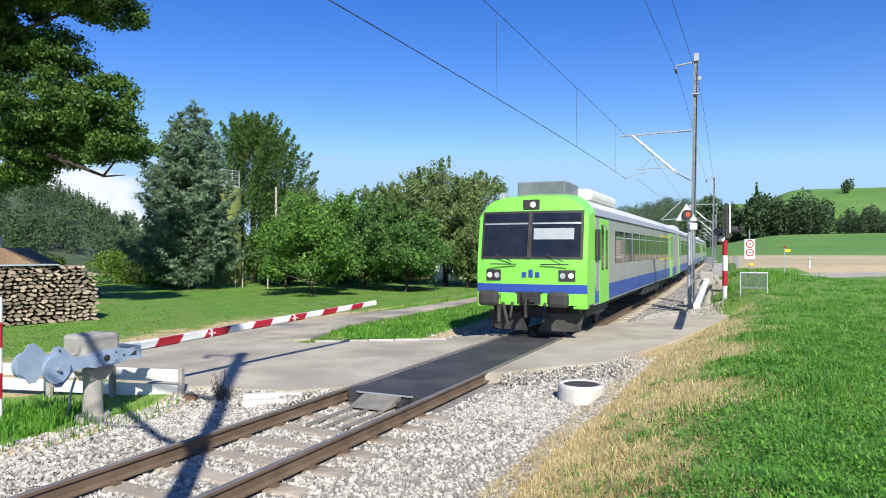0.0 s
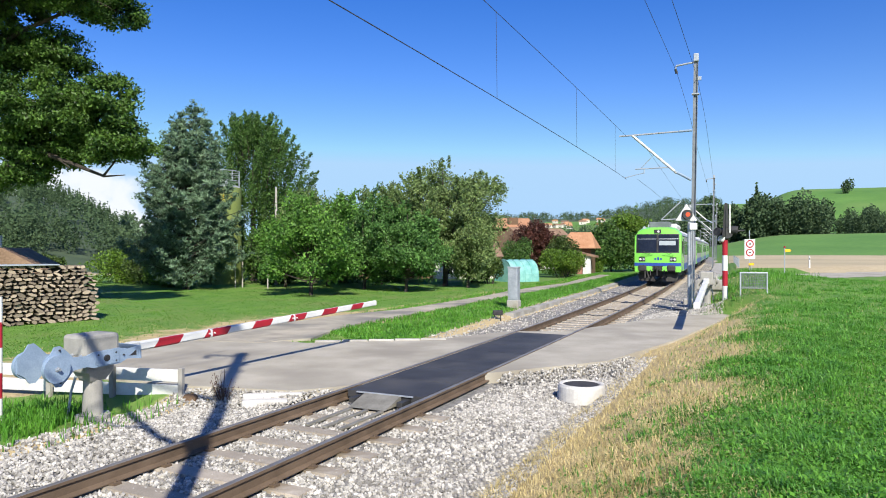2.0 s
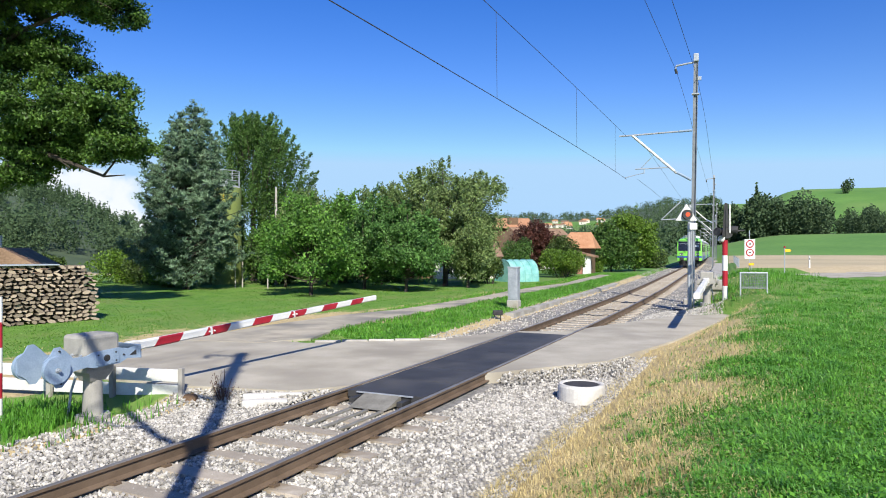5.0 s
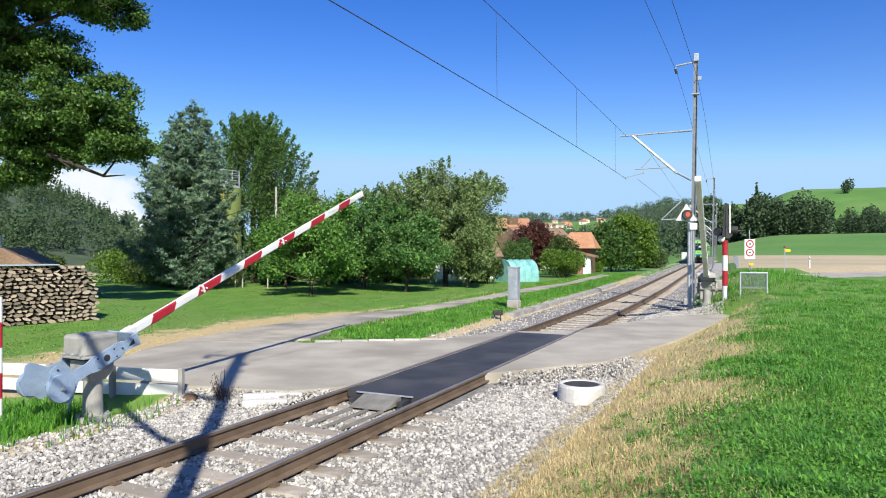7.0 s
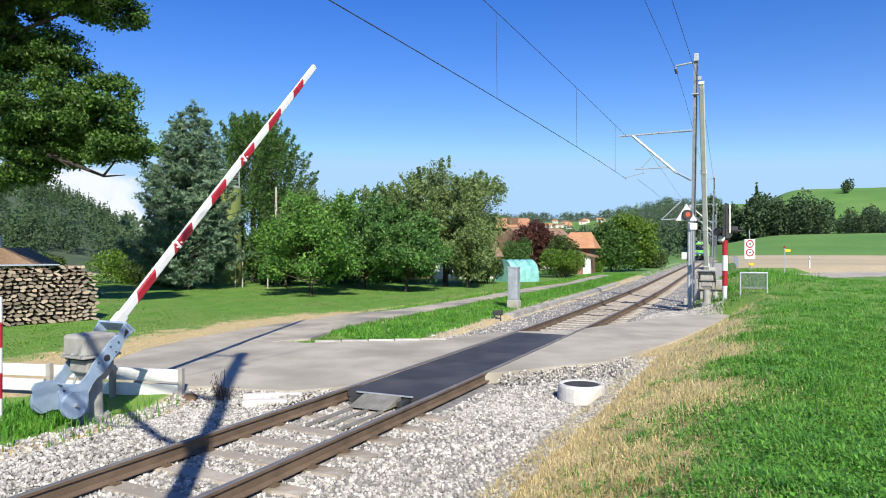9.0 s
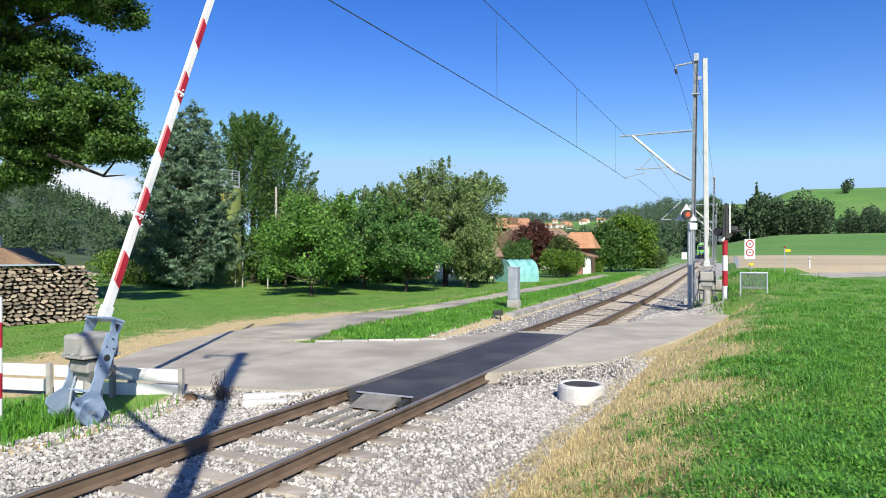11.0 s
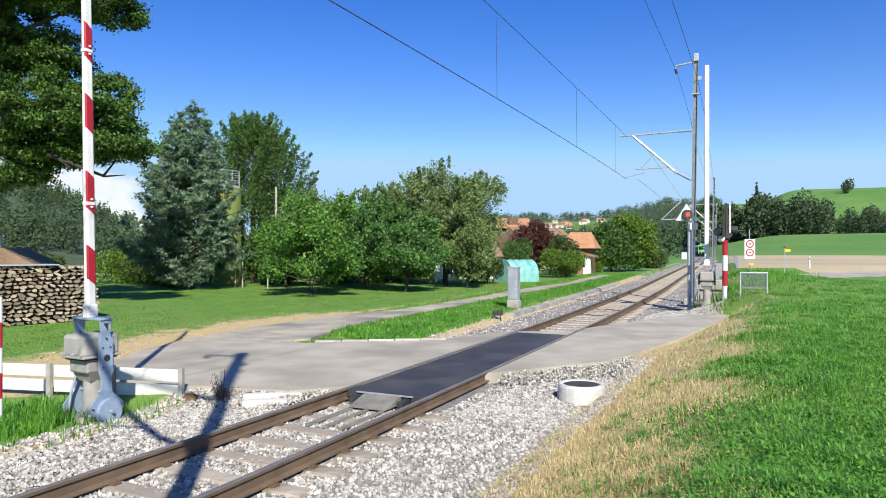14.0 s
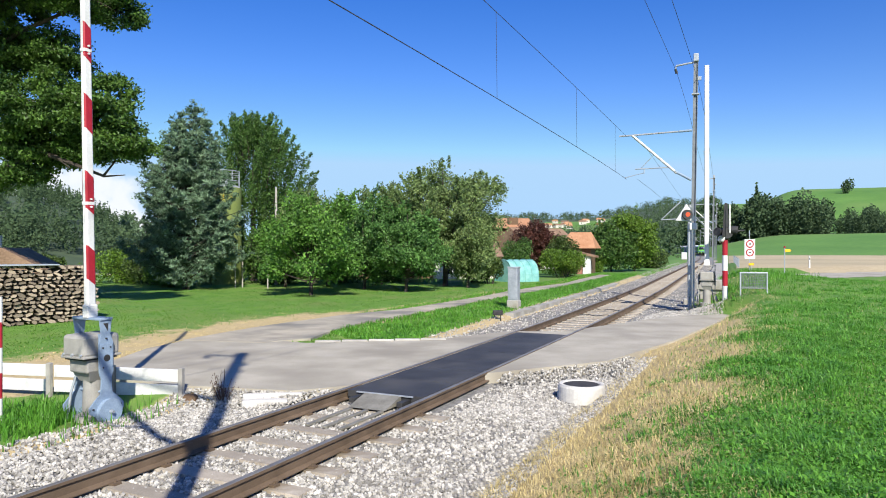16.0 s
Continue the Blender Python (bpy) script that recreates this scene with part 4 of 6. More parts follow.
tree("lime_tree", 20.0, 72.0, 6.3, 0.3, 2.7, 3.2, 15000, L_BRIGHT, 0.3, 41, "bright green tree beside the railway", blobs=60, lump=0.6)
tree("hazel_tree", 17.2, 70.5, 5.0, 0.3, 2.6, 3.2, 11000, L_DARK, 0.3, 42, "dark green hazel beside the railway", blobs=60, lump=0.6)
tree("copper_beech", 10.6, 76.0, 5.7, 0.5, 2.5, 3.2, 11000, L_RED, 0.28, 43, "dark red copper-leaved tree by the houses", blobs=50, lump=0.65)


def bush(x, y, w, h, n, mat, size, seed, label, name="bush"):
    rng = np.random.default_rng(seed)
    z = ground_at(x, y)
    t = thing(name, Matrix.Translation((x, y, z)), label, "bush")
    bm = bmesh.new()
    for k in range(9):
        q = rng.uniform(-0.35, 0.35, 2) * w
        rod(bm, (q[0] * 0.3, q[1] * 0.3, -0.1), (q[0], q[1], h * rng.uniform(0.5, 0.8)), 0.03, 0.01, 5)
    part("stems", bm, M_BARK, t)
    c = rng.uniform(-1, 1, (12, 3)) * [w * 0.34, w * 0.34, h * 0.28] + [0, 0, h * 0.48]
    n = int(n * 0.7)
    k = rng.integers(0, 12, n)
    d = rng.normal(size=(n, 3))
    d /= np.linalg.norm(d, axis=1)[:, None]
    p = c[k] + d * rng.uniform(0.3, 1.05, (n, 1)) ** 0.5 * [w * 0.26, w * 0.26, h * 0.3]
    p[:, 2] = np.maximum(p[:, 2], 0.05)
    v, f = strew(LEAF_V, LEAF_F, p, rotations(n, rng), size * rng.uniform(0.7, 1.3, n))
    raw("foliage", v, f, mat, t)
    return t


for args in ((3.1, 46.0, 2.0, 1.8, 8000, L_HEDGE, 0.14, 1, "dark green garden shrub by the plastic tunnel"),
             (2.2, 48.0, 2.6, 2.0, 6000, L_DARK, 0.15, 2, "dark green garden shrub under the fruit trees"),
             (9.6, 56.0, 3.6, 2.6, 9000, L_BRIGHT, 0.16, 3, "feathery light green garden shrub"),
             (10.5, 60.0, 2.8, 3.5, 9000, L_HEDGE, 0.18, 4, "tall green shrub beside the small house"),
             (7.0, 66.0, 3.2, 3.4, 9000, L_DARK, 0.2, 5, "tall dark green shrub by the houses"),
             (24.4, 84.0, 5.0, 2.4, 8000, L_HEDGE, 0.24, 6, "low green scrub on the railway bank"),
             (27.0, 92.0, 4.6, 2.4, 7000, L_HEDGE, 0.24, 7, "low green scrub on the railway bank"),
             (-18.6, 45.0, 4.4, 3.2, 9000, L_HEDGE, 0.18, 8, "mixed green shrub beside the spruce"),
             (-21.8, 47.0, 4.6, 2.6, 8000, L_BRIGHT, 0.18, 9, "light green shrub behind the firewood"),
             (-16.8, 42.0, 2.6, 1.5, 5000, L_BRIGHT, 0.14, 10, "low bright green shrub by the lawn"),
             (-17.4, 44.0, 2.2, 1.7, 4000, L_RED, 0.14, 11, "reddish shrub beside the spruce"),
             (-28.0, 48.0, 3.2, 2.0, 7000, L_HEDGE, 0.2, 12, "green shrub behind the shed"),
             (-11.4, 46.0, 4.0, 2.4, 7000, L_DARK, 0.2, 13, "dark shrub under the tall trees"),
             (-7.6, 48.0, 4.6, 2.4, 8000, L_DARK, 0.2, 14, "dark shrub under the tall trees"),
             (-3.2, 50.0, 4.8, 2.2, 8000, L_DARK, 0.2, 15, "dark shrub under the fruit trees"),
             (15.2, 69.0, 2.4, 1.6, 3500, L_BRIGHT, 0.18, 16, "flowering shrub beside the small house")):
    bush(*args)


def forest(name, label, n, seed, r0, r1, a0, a1, h0, h1, mat, quads=90, fir=0.35):
    """A wood far off: many crowns of leaf clumps in one object."""
    rng = np.random.default_rng(seed)
    az, r = np.radians(rng.uniform(a0, a1, n)), rng.uniform(r0, r1, n)
    clear = (np.degrees(az) > 8.2) & (np.degrees(az) < 13.8) & (r > 1500) & (r < 1740)
    az, r = az[~clear], r[~clear]
    n = len(az)
    x, y = r * np.sin(az), r * np.cos(az)
    z = terrain(x, y)
    h = rng.uniform(h0, h1, n) * (1 + 0.3 * np.sin(np.degrees(az) * 1.1 + 0.6) * np.sin(np.degrees(az) * 2.9))
    h = h * np.interp(np.degrees(az), [26.5, 28.0, 30.0, 33.0], [1.0, 0.84, 0.62, 0.5])
    w = h * rng.uniform(0.24, 0.4, n)
    is_fir = rng.random(n) < fir
    w = np.where(is_fir, h * 0.17, w)
    k = np.repeat(np.arange(n), quads)
    d = rng.normal(size=(n * quads, 3))
    d /= np.linalg.norm(d, axis=1)[:, None]
    rad = rng.uniform(0.55, 1.0, n * quads) * (1 + 0.16 * np.sin(d[:, 0] * 5 + k) * np.cos(d[:, 1] * 4 + d[:, 2] * 5 + k))
    p = d * rad[:, None]
    taper = np.where(is_fir[k], np.clip(1 - (p[:, 2] + 1) / 2, 0.03, 1) * 1.5, 1.0)
    p = p * np.stack([w[k] * taper, w[k] * taper, h[k] * 0.5], 1) + np.stack([x[k], y[k], z[k] + h[k] * 0.5], 1)
    v, f = strew([(-0.5, -0.4, 0), (0.5, -0.5, 0.1), (0.45, 0.5, 0), (-0.5, 0.45, 0.12)], LEAF_F, p, rotations(len(p), rng), (h[k] * (0.04 if quads > 200 else 0.08)) * rng.uniform(0.6, 1.4, len(p)))
    return tagged(raw(name, v, f, mat), label, "forest", kind="stuff")


forest("forest_right", "dark mixed wood along the field edge", 220, 51, 345, 430, 19.5, 34.5, 15, 21, L_FOREST, 560)
forest("hill_tree", "dark round trees on the far hill meadow", 3, 58, 770, 800, 30.2, 30.6, 21, 23, L_FOREST, 190, fir=0)
forest("forest_left", "dark wooded hillside beyond the farm", 680, 52, 250, 560, -37, -9, 9, 15, L_FOREST, 260, fir=0.5)
forest("forest_middle", "wooded hills beyond the village", 1200, 53, 420, 1050, 8, 23, 8, 13, L_FOREST, 56)
forest("forest_far", "distant wooded ridge", 2400, 54, 1100, 2300, 2, 22, 14, 22, L_FOREST, 18)
forest("village_trees", "trees round the village in the valley", 130, 55, 170, 400, -8, 19, 6, 11, L_FOREST, 90, fir=0.1)



# ---- overhead line ----
def mast(s):
    x, y, _ = on_track(s, 2.72 if s > 0 else 3.88)
    m = Matrix.Translation((x, y, -0.35 if s > 0 else 0.12)) @ pose(0, 0, 0, ry=0.9, rz=-math.degrees(heading(s)))
    t = thing("catenary_mast", m, "tall grey steel railway catenary mast with bracket arm", "catenary mast", "catenary masts")
    part("foundation", B((0, 0, 0.1), (0.7, 0.7, 0.5), 0.04), M_CONCRETE, t)
    bm = bmesh.new()
    for q in (-0.085, 0.085):
        box(bm, (q, 0, 5.75), (0.018, 0.16, 11.2))
    box(bm, (0, 0, 5.75), (0.17, 0.014, 11.2))
    part("column", bm, M_MAST, t, "grey steel column")
    part("cap", B((0, 0, 11.25), (0.22, 0.22, 0.36), 0.03), M_GALV, t)
    fa = part("feeder_arm", rod(R((-0.08, 0, 11.05), (-0.85, 0, 10.95), 0.045), (-0.85, 0, 10.95), (-0.88, 0, 10.8), 0.03), M_GALV, t)
    part("insulator", R((-0.88, 0, 10.8), (-0.82, 0, 10.6), 0.06), M_DARK, fa)
    part("wire_clamp", B((0.16, 0, 10.3), (0.16, 0.1, 0.16), 0.01), M_GALV, t)
    ta = part("top_tube", R((-0.6, 0, 7.95), (-3.35, 0, 7.85), 0.04), M_GALV, t)
    part("insulator", R((-0.12, 0, 7.97), (-0.7, 0, 7.95), 0.055), M_BLUEGREY, ta)
    st = part("strut", R((-0.75, 0, 6.05), (-2.75, 0, 7.85), 0.06), M_WHITE, t, "pale diagonal strut tube")
    part("insulator", R((-0.12, 0, 5.72), (-0.85, 0, 6.14), 0.06), M_BLUEGREY, st)
    rg = part("registration_tube", R((-1.1, 0, 6.32), (-2.6, 0, 6.28), 0.025), M_GALV, t)
    part("steady_arm", rod(R((-2.2, 0, 6.28), (-2.2, 0, 6.05), 0.02), (-2.2, 0, 6.1), (-3.05, 0, 5.9), 0.015), M_GALV, rg)
    part("stay", R((-1.75, 0, 6.95), (-2.35, 0, 6.3), 0.015), M_GALV, rg)
    part("band", B((0, 0, 9.6), (0.32, 0.26, 0.05)), M_GALV, t)
    return t


MASTS = [-6.1, 26.7, 82.0, 136.0, 184.0, 232.0, 280.0, 328.0]
for s in MASTS:
    mast(s)


def wire(name, pts, r, label, category="overhead wire"):
    """One tube along a line of points."""
    pts = [Vector(p) for p in pts]
    verts, n = [], 5
    for k, p in enumerate(pts):
        way = (pts[min(k + 1, len(pts) - 1)] - pts[max(k - 1, 0)]).normalized()
        a = way.orthogonal().normalized()
        if k and a.dot(last) < 0:
            a = -a
        last = a
        b = way.cross(a)
        verts += [tuple(p + (a * math.cos(2 * math.pi * i / n) + b * math.sin(2 * math.pi * i / n)) * r) for i in range(n)]
    faces = [(k * n + i, k * n + (i + 1) % n, (k + 1) * n + (i + 1) % n, (k + 1) * n + i) for k in range(len(pts) - 1) for i in range(n)]
    return tagged(raw(name, verts, faces, M_WIRE), label, category)


def span(a, b, d0, d1, z0, z1, sag, n=10):
    out = []
    for k in range(n + 1):
        u = k / n
        out.append(tuple(on_track(a + (b - a) * u, d0 + (d1 - d0) * u, z0 + (z1 - z0) * u - sag * 4 * u * (1 - u))))
    return out


posts = [-50.0] + MASTS
for a, b in zip(posts, posts[1:]):
    n = 12
    wire("contact_wire", span(a, b, 0.32, -0.15, 5.5, 5.5, 0.0), 0.009, "dark contact wire over the track")
    car_pts = span(a, b, 0.28, -0.15, 7.5, 7.5, 0.12)
    wire("catenary_wire", car_pts, 0.008, "dark carrier wire with droppers over the track")
    wire("feeder_wire", span(a, b, 2.07, 2.07, 10.3, 10.3, 0.35), 0.009, "dark feeder wire at the mast bracket")
    wire("return_wire", span(a, b, 2.95, 2.95, 9.95, 9.95, 0.35), 0.009, "dark return wire at the mast")
for s in (7.7, 15.4, 23.0, -2.0):
    z = 7.5 - 0.4 * (s + 6) / 33.6 * (1 - (s + 6) / 33.6)
    wire("dropper", [tuple(on_track(s, 0.32 - 0.47 * (s + 6) / 33.6, 5.5)), tuple(on_track(s, 0.28 - 0.43 * (s + 6) / 33.6, z))], 0.005, "thin dropper wire between the overhead wires")


# ---- level crossing barriers ----
def boom_parts(boom, length, scheme, h0, w0, shrink, steel):
    """Arms with counterweights, plate and the boom beam; local y along the boom, pivot at the origin."""
    half = [(0.58, 0.1), (0.34, 0.068), (0.22, 0.115), (-0.2, 0.11), (-0.3, 0.078), (-0.5, 0.09), (-0.6, 0.2), (-0.68, 0.275), (-0.76, 0.27), (-0.82, 0.18), (-0.92, 0.11)]
    outline = half + [(y, -z) for y, z in half[::-1]]
    for q in (-0.29, 0.29):
        o = 1 if q > 0 else -1
        ar = part("arm", prism(outline, "x", q - 0.012, q + 0.012), steel, boom, "blue-grey steel arm with lobed end")
        part("doubling_plate", prism([(0.2, -0.09), (0.2, 0.09), (0.12, 0.105), (-0.12, 0.105), (-0.18, 0.06), (-0.18, -0.06), (-0.12, -0.1)], "x", q + o * 0.012, q + o * 0.024), steel, ar)
        part("pivot_bolt", R((q - 0.03, 0, 0), (q + 0.03, 0, 0), 0.05, n=14), M_DARK, ar)
        part("arm_slot", prism([(0.38, -0.03), (0.5, -0.04), (0.5, 0.04)], "x", q + o * 0.0125, q + o * 0.015), M_DARK, ar)
        for yy, zz in ((0.15, 0.06), (0.15, -0.06), (-0.13, 0.06), (0.28, 0.0), (-0.7, 0.22), (-0.7, -0.22)):
            part("rivet", R((q - 0.018, yy, zz), (q + o * 0.03, yy, zz), 0.013, n=8), M_DARK, ar)
        part("edge_flange", B((q - o * 0.03, 0.1, 0.075), (0.06, 0.5, 0.012), 0.003), steel, ar)
        cw = part("counterweight", R((q + o * 0.012, -0.77, -0.02), (q + o * 0.075, -0.77, -0.02), 0.185, n=32), steel, boom, "round blue-grey counterweight")
        part("stud", rod(R((q + o * 0.07, -0.77, -0.02), (q + o * 0.13, -0.77, -0.02), 0.022, n=8), (q + o * 0.075, -0.77, -0.02), (q + o * 0.09, -0.77, -0.02), 0.035, n=6), M_GALV, cw)
    part("boom_plate", B((0, 0.56, 0.0), (0.64, 0.035, 0.2), 0.006), steel, boom)
    part("cross_tie", R((-0.29, -0.5, 0), (0.29, -0.5, 0), 0.018, n=8), steel, boom)
    part("socket", B((0, 0.66, 0.03), (w0 * 1.25, 0.2, h0 * 1.15), 0.02), M_WHITE, boom)

    def ring(u, grow=0.0):
        k = 1 - shrink * u / length
        a, b, c = w0 * k / 2 + grow, h0 * k / 2 + grow, 0.024 * k
        return [(a, -b + c), (a, b - c), (a - c, b), (-a + c, b), (-a, b - c), (-a, -b + c), (-a + c, -b), (a - c, -b)]

    def beam(stations, grow=0.0):
        bm = bmesh.new()
        rows = [[bm.verts.new((x, u, 0.03 + z)) for x, z in ring(u, grow)] for u in stations]
        for p, q in zip(rows, rows[1:]):
            for i in range(8):
                bm.faces.new((p[i], p[(i + 1) % 8], q[(i + 1) % 8], q[i]))
        bm.faces.new(rows[0])
        bm.faces.new(rows[-1][::-1])
        bmesh.ops.recalc_face_normals(bm, faces=bm.faces)
        return bm
    tube = part("boom_tube", beam((0.6, length)), M_WHITE, boom, "white boom beam")
    part("end_cap", beam((length, length + 0.03), 0.004), M_WHITE, boom)
    for u0, u1 in scheme:
        bm = bmesh.new()
        for o in (1, -1):
            k = 1 - shrink * u0 / length
            a, b, c = w0 * k / 2 + 0.003, h0 * k / 2 + 0.002, 0.024 * k
            line = [(a - c * 0.9, -b), (a, -b + c), (a, b - c), (a - c * 0.9, b)]
            cols = [[bm.verts.new((o * x, u + 0.06 * z / b, 0.03 + z)) for u in (u0, u1)] for x, z in line]
            for p, q in zip(cols, cols[1:]):
                bm.faces.new((p[0], p[1], q[1], q[0]))
        part("red_band", bm, M_RED, tube, "slanted red band")
    for u in (2.2, 4.4):
        part("clamp", beam((u * length / 7.4, u * length / 7.4 + 0.045), 0.008), M_WHITE, tube)
        for o in (-0.03, 0.08):
            part("clamp_bolt", R((0, u * length / 7.4 + o, 0.03), (w0 * 0.75, u * length / 7.4 + o, 0.03), 0.015, n=6), M_WHITE, tube)


def barrier_machine(m, label):
    t = thing("barrier_machine", m, label, "barrier machine", "barrier machines")
    part("housing", box(B((0, -0.02, 0.18), (0.48, 0.58, 0.32), 0.05), (0, -0.02, 0.025), (0.51, 0.61, 0.035), 0.01), M_STONEGREY, t, "grey cast housing lid")
    part("gear_case", B((0, -0.01, -0.09), (0.4, 0.44, 0.24), 0.03), M_STONEGREY, t)
    # dark strip put in for the shaded recess below the lid
    part("seal", B((0, -0.02, -0.005), (0.44, 0.52, 0.03), 0.004), M_DARK, t)
    bm = bmesh.new()
    bmesh.ops.create_cone(bm, cap_ends=True, segments=4, radius1=0.17, radius2=0.27, depth=0.14, matrix=pose(0, 0, -0.27) @ pose(0, 0, 0, rz=45))
    part("neck", bm, M_STONEGREY, t)
    pil = part("pillar", R((0, 0, -0.92), (0, 0, -0.3), 0.145, 0.125, 24), M_STONEGREY, t)
    part("flange", R((0, 0, -0.97), (0, 0, -0.84), 0.245, 0.235, 24), M_STONEGREY, pil)
    for k in range(6):
        an = math.pi * k / 3
        part("anchor_bolt", R((0.2 * math.cos(an), 0.2 * math.sin(an), -0.85), (0.2 * math.cos(an), 0.2 * math.sin(an), -0.815), 0.018, n=6), M_GALV, pil)
    for q in (-0.19, 0.0, 0.19):
        part("bolt", R((q, -0.31, 0.06), (q, -0.335, 0.06), 0.022, n=8), M_GALV, t)
    for q in (-0.26, 0.26):
        part("shaft", R((q * 0.7, 0, 0), (q * 1.08, 0, 0), 0.06, n=14), M_DARK, t)
    part("cable", rod(R((-0.2, -0.2, -0.5), (-0.24, -0.24, -0.97), 0.018, n=6), (-0.2, -0.2, -0.5), (-0.15, -0.12, -0.15), 0.018, n=6), M_BLIND, t)
    return t


NEAR_PIVOT, NEAR_TURN = (-5.097, 10.03, 0.678), -27.74
FAR_PIVOT, FAR_TURN = (9.95, 26.0, 1.05), 157.3
near_machine = barrier_machine(Matrix.Translation(NEAR_PIVOT) @ pose(0, 0, 0, rz=NEAR_TURN), "grey cast barrier machine on a round pillar")
far_machine = barrier_machine(Matrix.Translation(FAR_PIVOT) @ pose(0, 0, 0, rz=FAR_TURN), "grey cast barrier machine beside the road")
STRIPES = [(1.08, 1.57), (2.1, 2.64), (3.26, 3.75), (4.28, 4.78), (5.35, 5.85), (6.4, 6.85)]
near_boom = thing("barrier_boom", label="white barrier boom with red bands and counterweights", category="barrier boom", group="barrier booms")
boom_parts(near_boom, 7.4, STRIPES, 0.145, 0.105, 0.2, M_BLUEGREY)
far_boom = thing("barrier_boom", label="white barrier boom seen end-on across the road", category="barrier boom", group="barrier booms")
boom_parts(far_boom, 8.1, [], 0.17, 0.17, 0.05, M_STONEGREY)
NEAR_ANGLES = [(0, 1.8), (4.2, 1.8), (4.7, 1.8), (5.3, 5.0), (6.3, 14.9), (6.5, 17.2), (7.0, 22.3), (7.5, 28.7), (8.0, 35.0), (8.5, 40.6), (9.0, 46.4), (9.2, 49.1), (10.2, 61.0), (11.3, 72.5),
               (11.5, 75.2), (12.0, 79.6), (12.5, 83.2), (13.0, 87.0), (13.5, 89.2), (14.0, 90.8), (14.5, 91.0), (16.0, 91.0)]
FAR_ANGLES = [(0, -2.5), (4.2, -2.5), (4.7, -2.5), (5.3, 3.0), (6.3, 14.5), (6.5, 17.0), (7.0, 22.5), (7.5, 29.5), (8.0, 37.0), (8.5, 44.0), (9.0, 51.0), (9.2, 53.5), (10.2, 66.0), (11.3, 79.0),
              (11.5, 81.0), (12.0, 86.0), (12.5, 89.0), (13.0, 90.0), (14.0, 90.5), (16.0, 90.5)]

# ---- crossing signals and signs ----
sg = thing("crossing_signal", pose(9.64, 27.0, ground_at(9.64, 27.0)), "white triangular level crossing signal with lit orange lamp on a post", "crossing signal")
zg = ground_at(9.64, 27.0)
part("post", R((0, 0, -0.2), (0, 0, 3.9 - zg), 0.06, n=12), M_GALV, sg)
tri = part("triangle_plate", prism([(-0.56, 3.35 - zg), (0.28, 3.35 - zg), (-0.14, 4.0 - zg)], "y", -0.12, -0.08), M_WHITE, sg, "white triangular plate")
hood = part("lamp_hood", R((-0.14, -0.09, 3.58 - zg), (-0.14, -0.26, 3.58 - zg), 0.2, 0.19, 20), M_DARK, sg)
part("lens", R((-0.14, -0.255, 3.58 - zg), (-0.14, -0.275, 3.58 - zg), 0.09, n=18), M_AMBER, hood, "lit orange lens")
for p, q in (((-0.98, 0.35, 3.4), (-0.25, 0.2, 4.12)), ((-0.98, 0.35, 3.4), (-0.4, 0.1, 3.42)), ((0.3, 0.1, 3.5), (1.1, 0.9, 3.0))):
    part("side_bar", R((p[0], p[1], p[2] - zg), (q[0], q[1], q[2] - zg), 0.02, n=8), M_GALV, sg)
part("number_box", B((0.12, -0.1, 3.12 - zg), (0.3, 0.12, 0.26), 0.02), M_WHITE, sg)
for q in (0.05, 0.16):
    part("lead_pipe", R((q, -0.06, 0), (q, -0.06, 3.0 - zg), 0.03, n=8), M_GALV, sg)

x, y = 10.35, 25.3
rw = thing("striped_signal_post", pose(x, y, ground_at(x, y) - 0.05), "red and white banded post with black signal head", "signal post")
for i in range(4):
    part("band", R((0, 0, 0.56 * i), (0, 0, 0.56 * (i + 1)), 0.095, n=18), M_WHITE if i % 2 == 0 else M_RED, rw)
part("signal_head", rod(R((0.05, 0.15, 2.5), (0.05, -0.1, 2.5), 0.2, n=18), (0.3, 0.1, 2.55), (0.75, 0.1, 2.6), 0.03), M_DARK, rw)
bp = part("back_plate", prism([(-0.42, 2.35), (0.42, 2.35), (0.12, 3.6), (-0.12, 3.6)], "x", 0.0, 0.04), M_UNDER, rw, "dark back of a signal plate")
bp.matrix_basis = pose(0.02, 0, 0, rz=-38)
part("hood", rod(R((0.1, 0.0, 2.62), (0.42, -0.1, 2.6), 0.13, 0.16, 16), (-0.12, 0.0, 2.5), (-0.36, -0.15, 2.55), 0.12, 0.15, 16), M_DARK, rw)
part("edge", prism([(0.0, 2.5), (0.04, 2.5), (0.04, 3.5), (0.0, 3.55)], "y", -0.4, -0.36), M_WHITE, rw)
part("cap_lamp", R((-0.25, -0.1, 2.32), (-0.1, -0.1, 2.26), 0.12, n=14), M_WHITE, rw)

x, y = 17.8, 40.0
sgn = thing("road_sign", pose(x, y, ground_at(x, y)), "white road sign plate with two red rings", "road sign")
part("post", R((0, 0.03, -0.2), (0, 0.03, 2.6), 0.03), M_GALV, sgn)
plate = part("plate", B((0, 0, 1.5), (0.62, 0.03, 1.14), 0.008), M_WHITE, sgn)
for zz in (1.8, 1.3):
    bm = bmesh.new()
    bmesh.ops.create_cone(bm, cap_ends=True, segments=24, radius1=0.23, radius2=0.23, depth=0.008, matrix=pose(0, -0.018, zz, rx=90))
    ring = part("red_ring", bm, M_RED, plate)
    part("ring_field", R((0, -0.02, zz), (0, -0.026, zz), 0.16, n=20), M_WHITE, ring)
    part("symbol", B((0, -0.028, zz), (0.14, 0.004, 0.07)), M_DARK, ring)
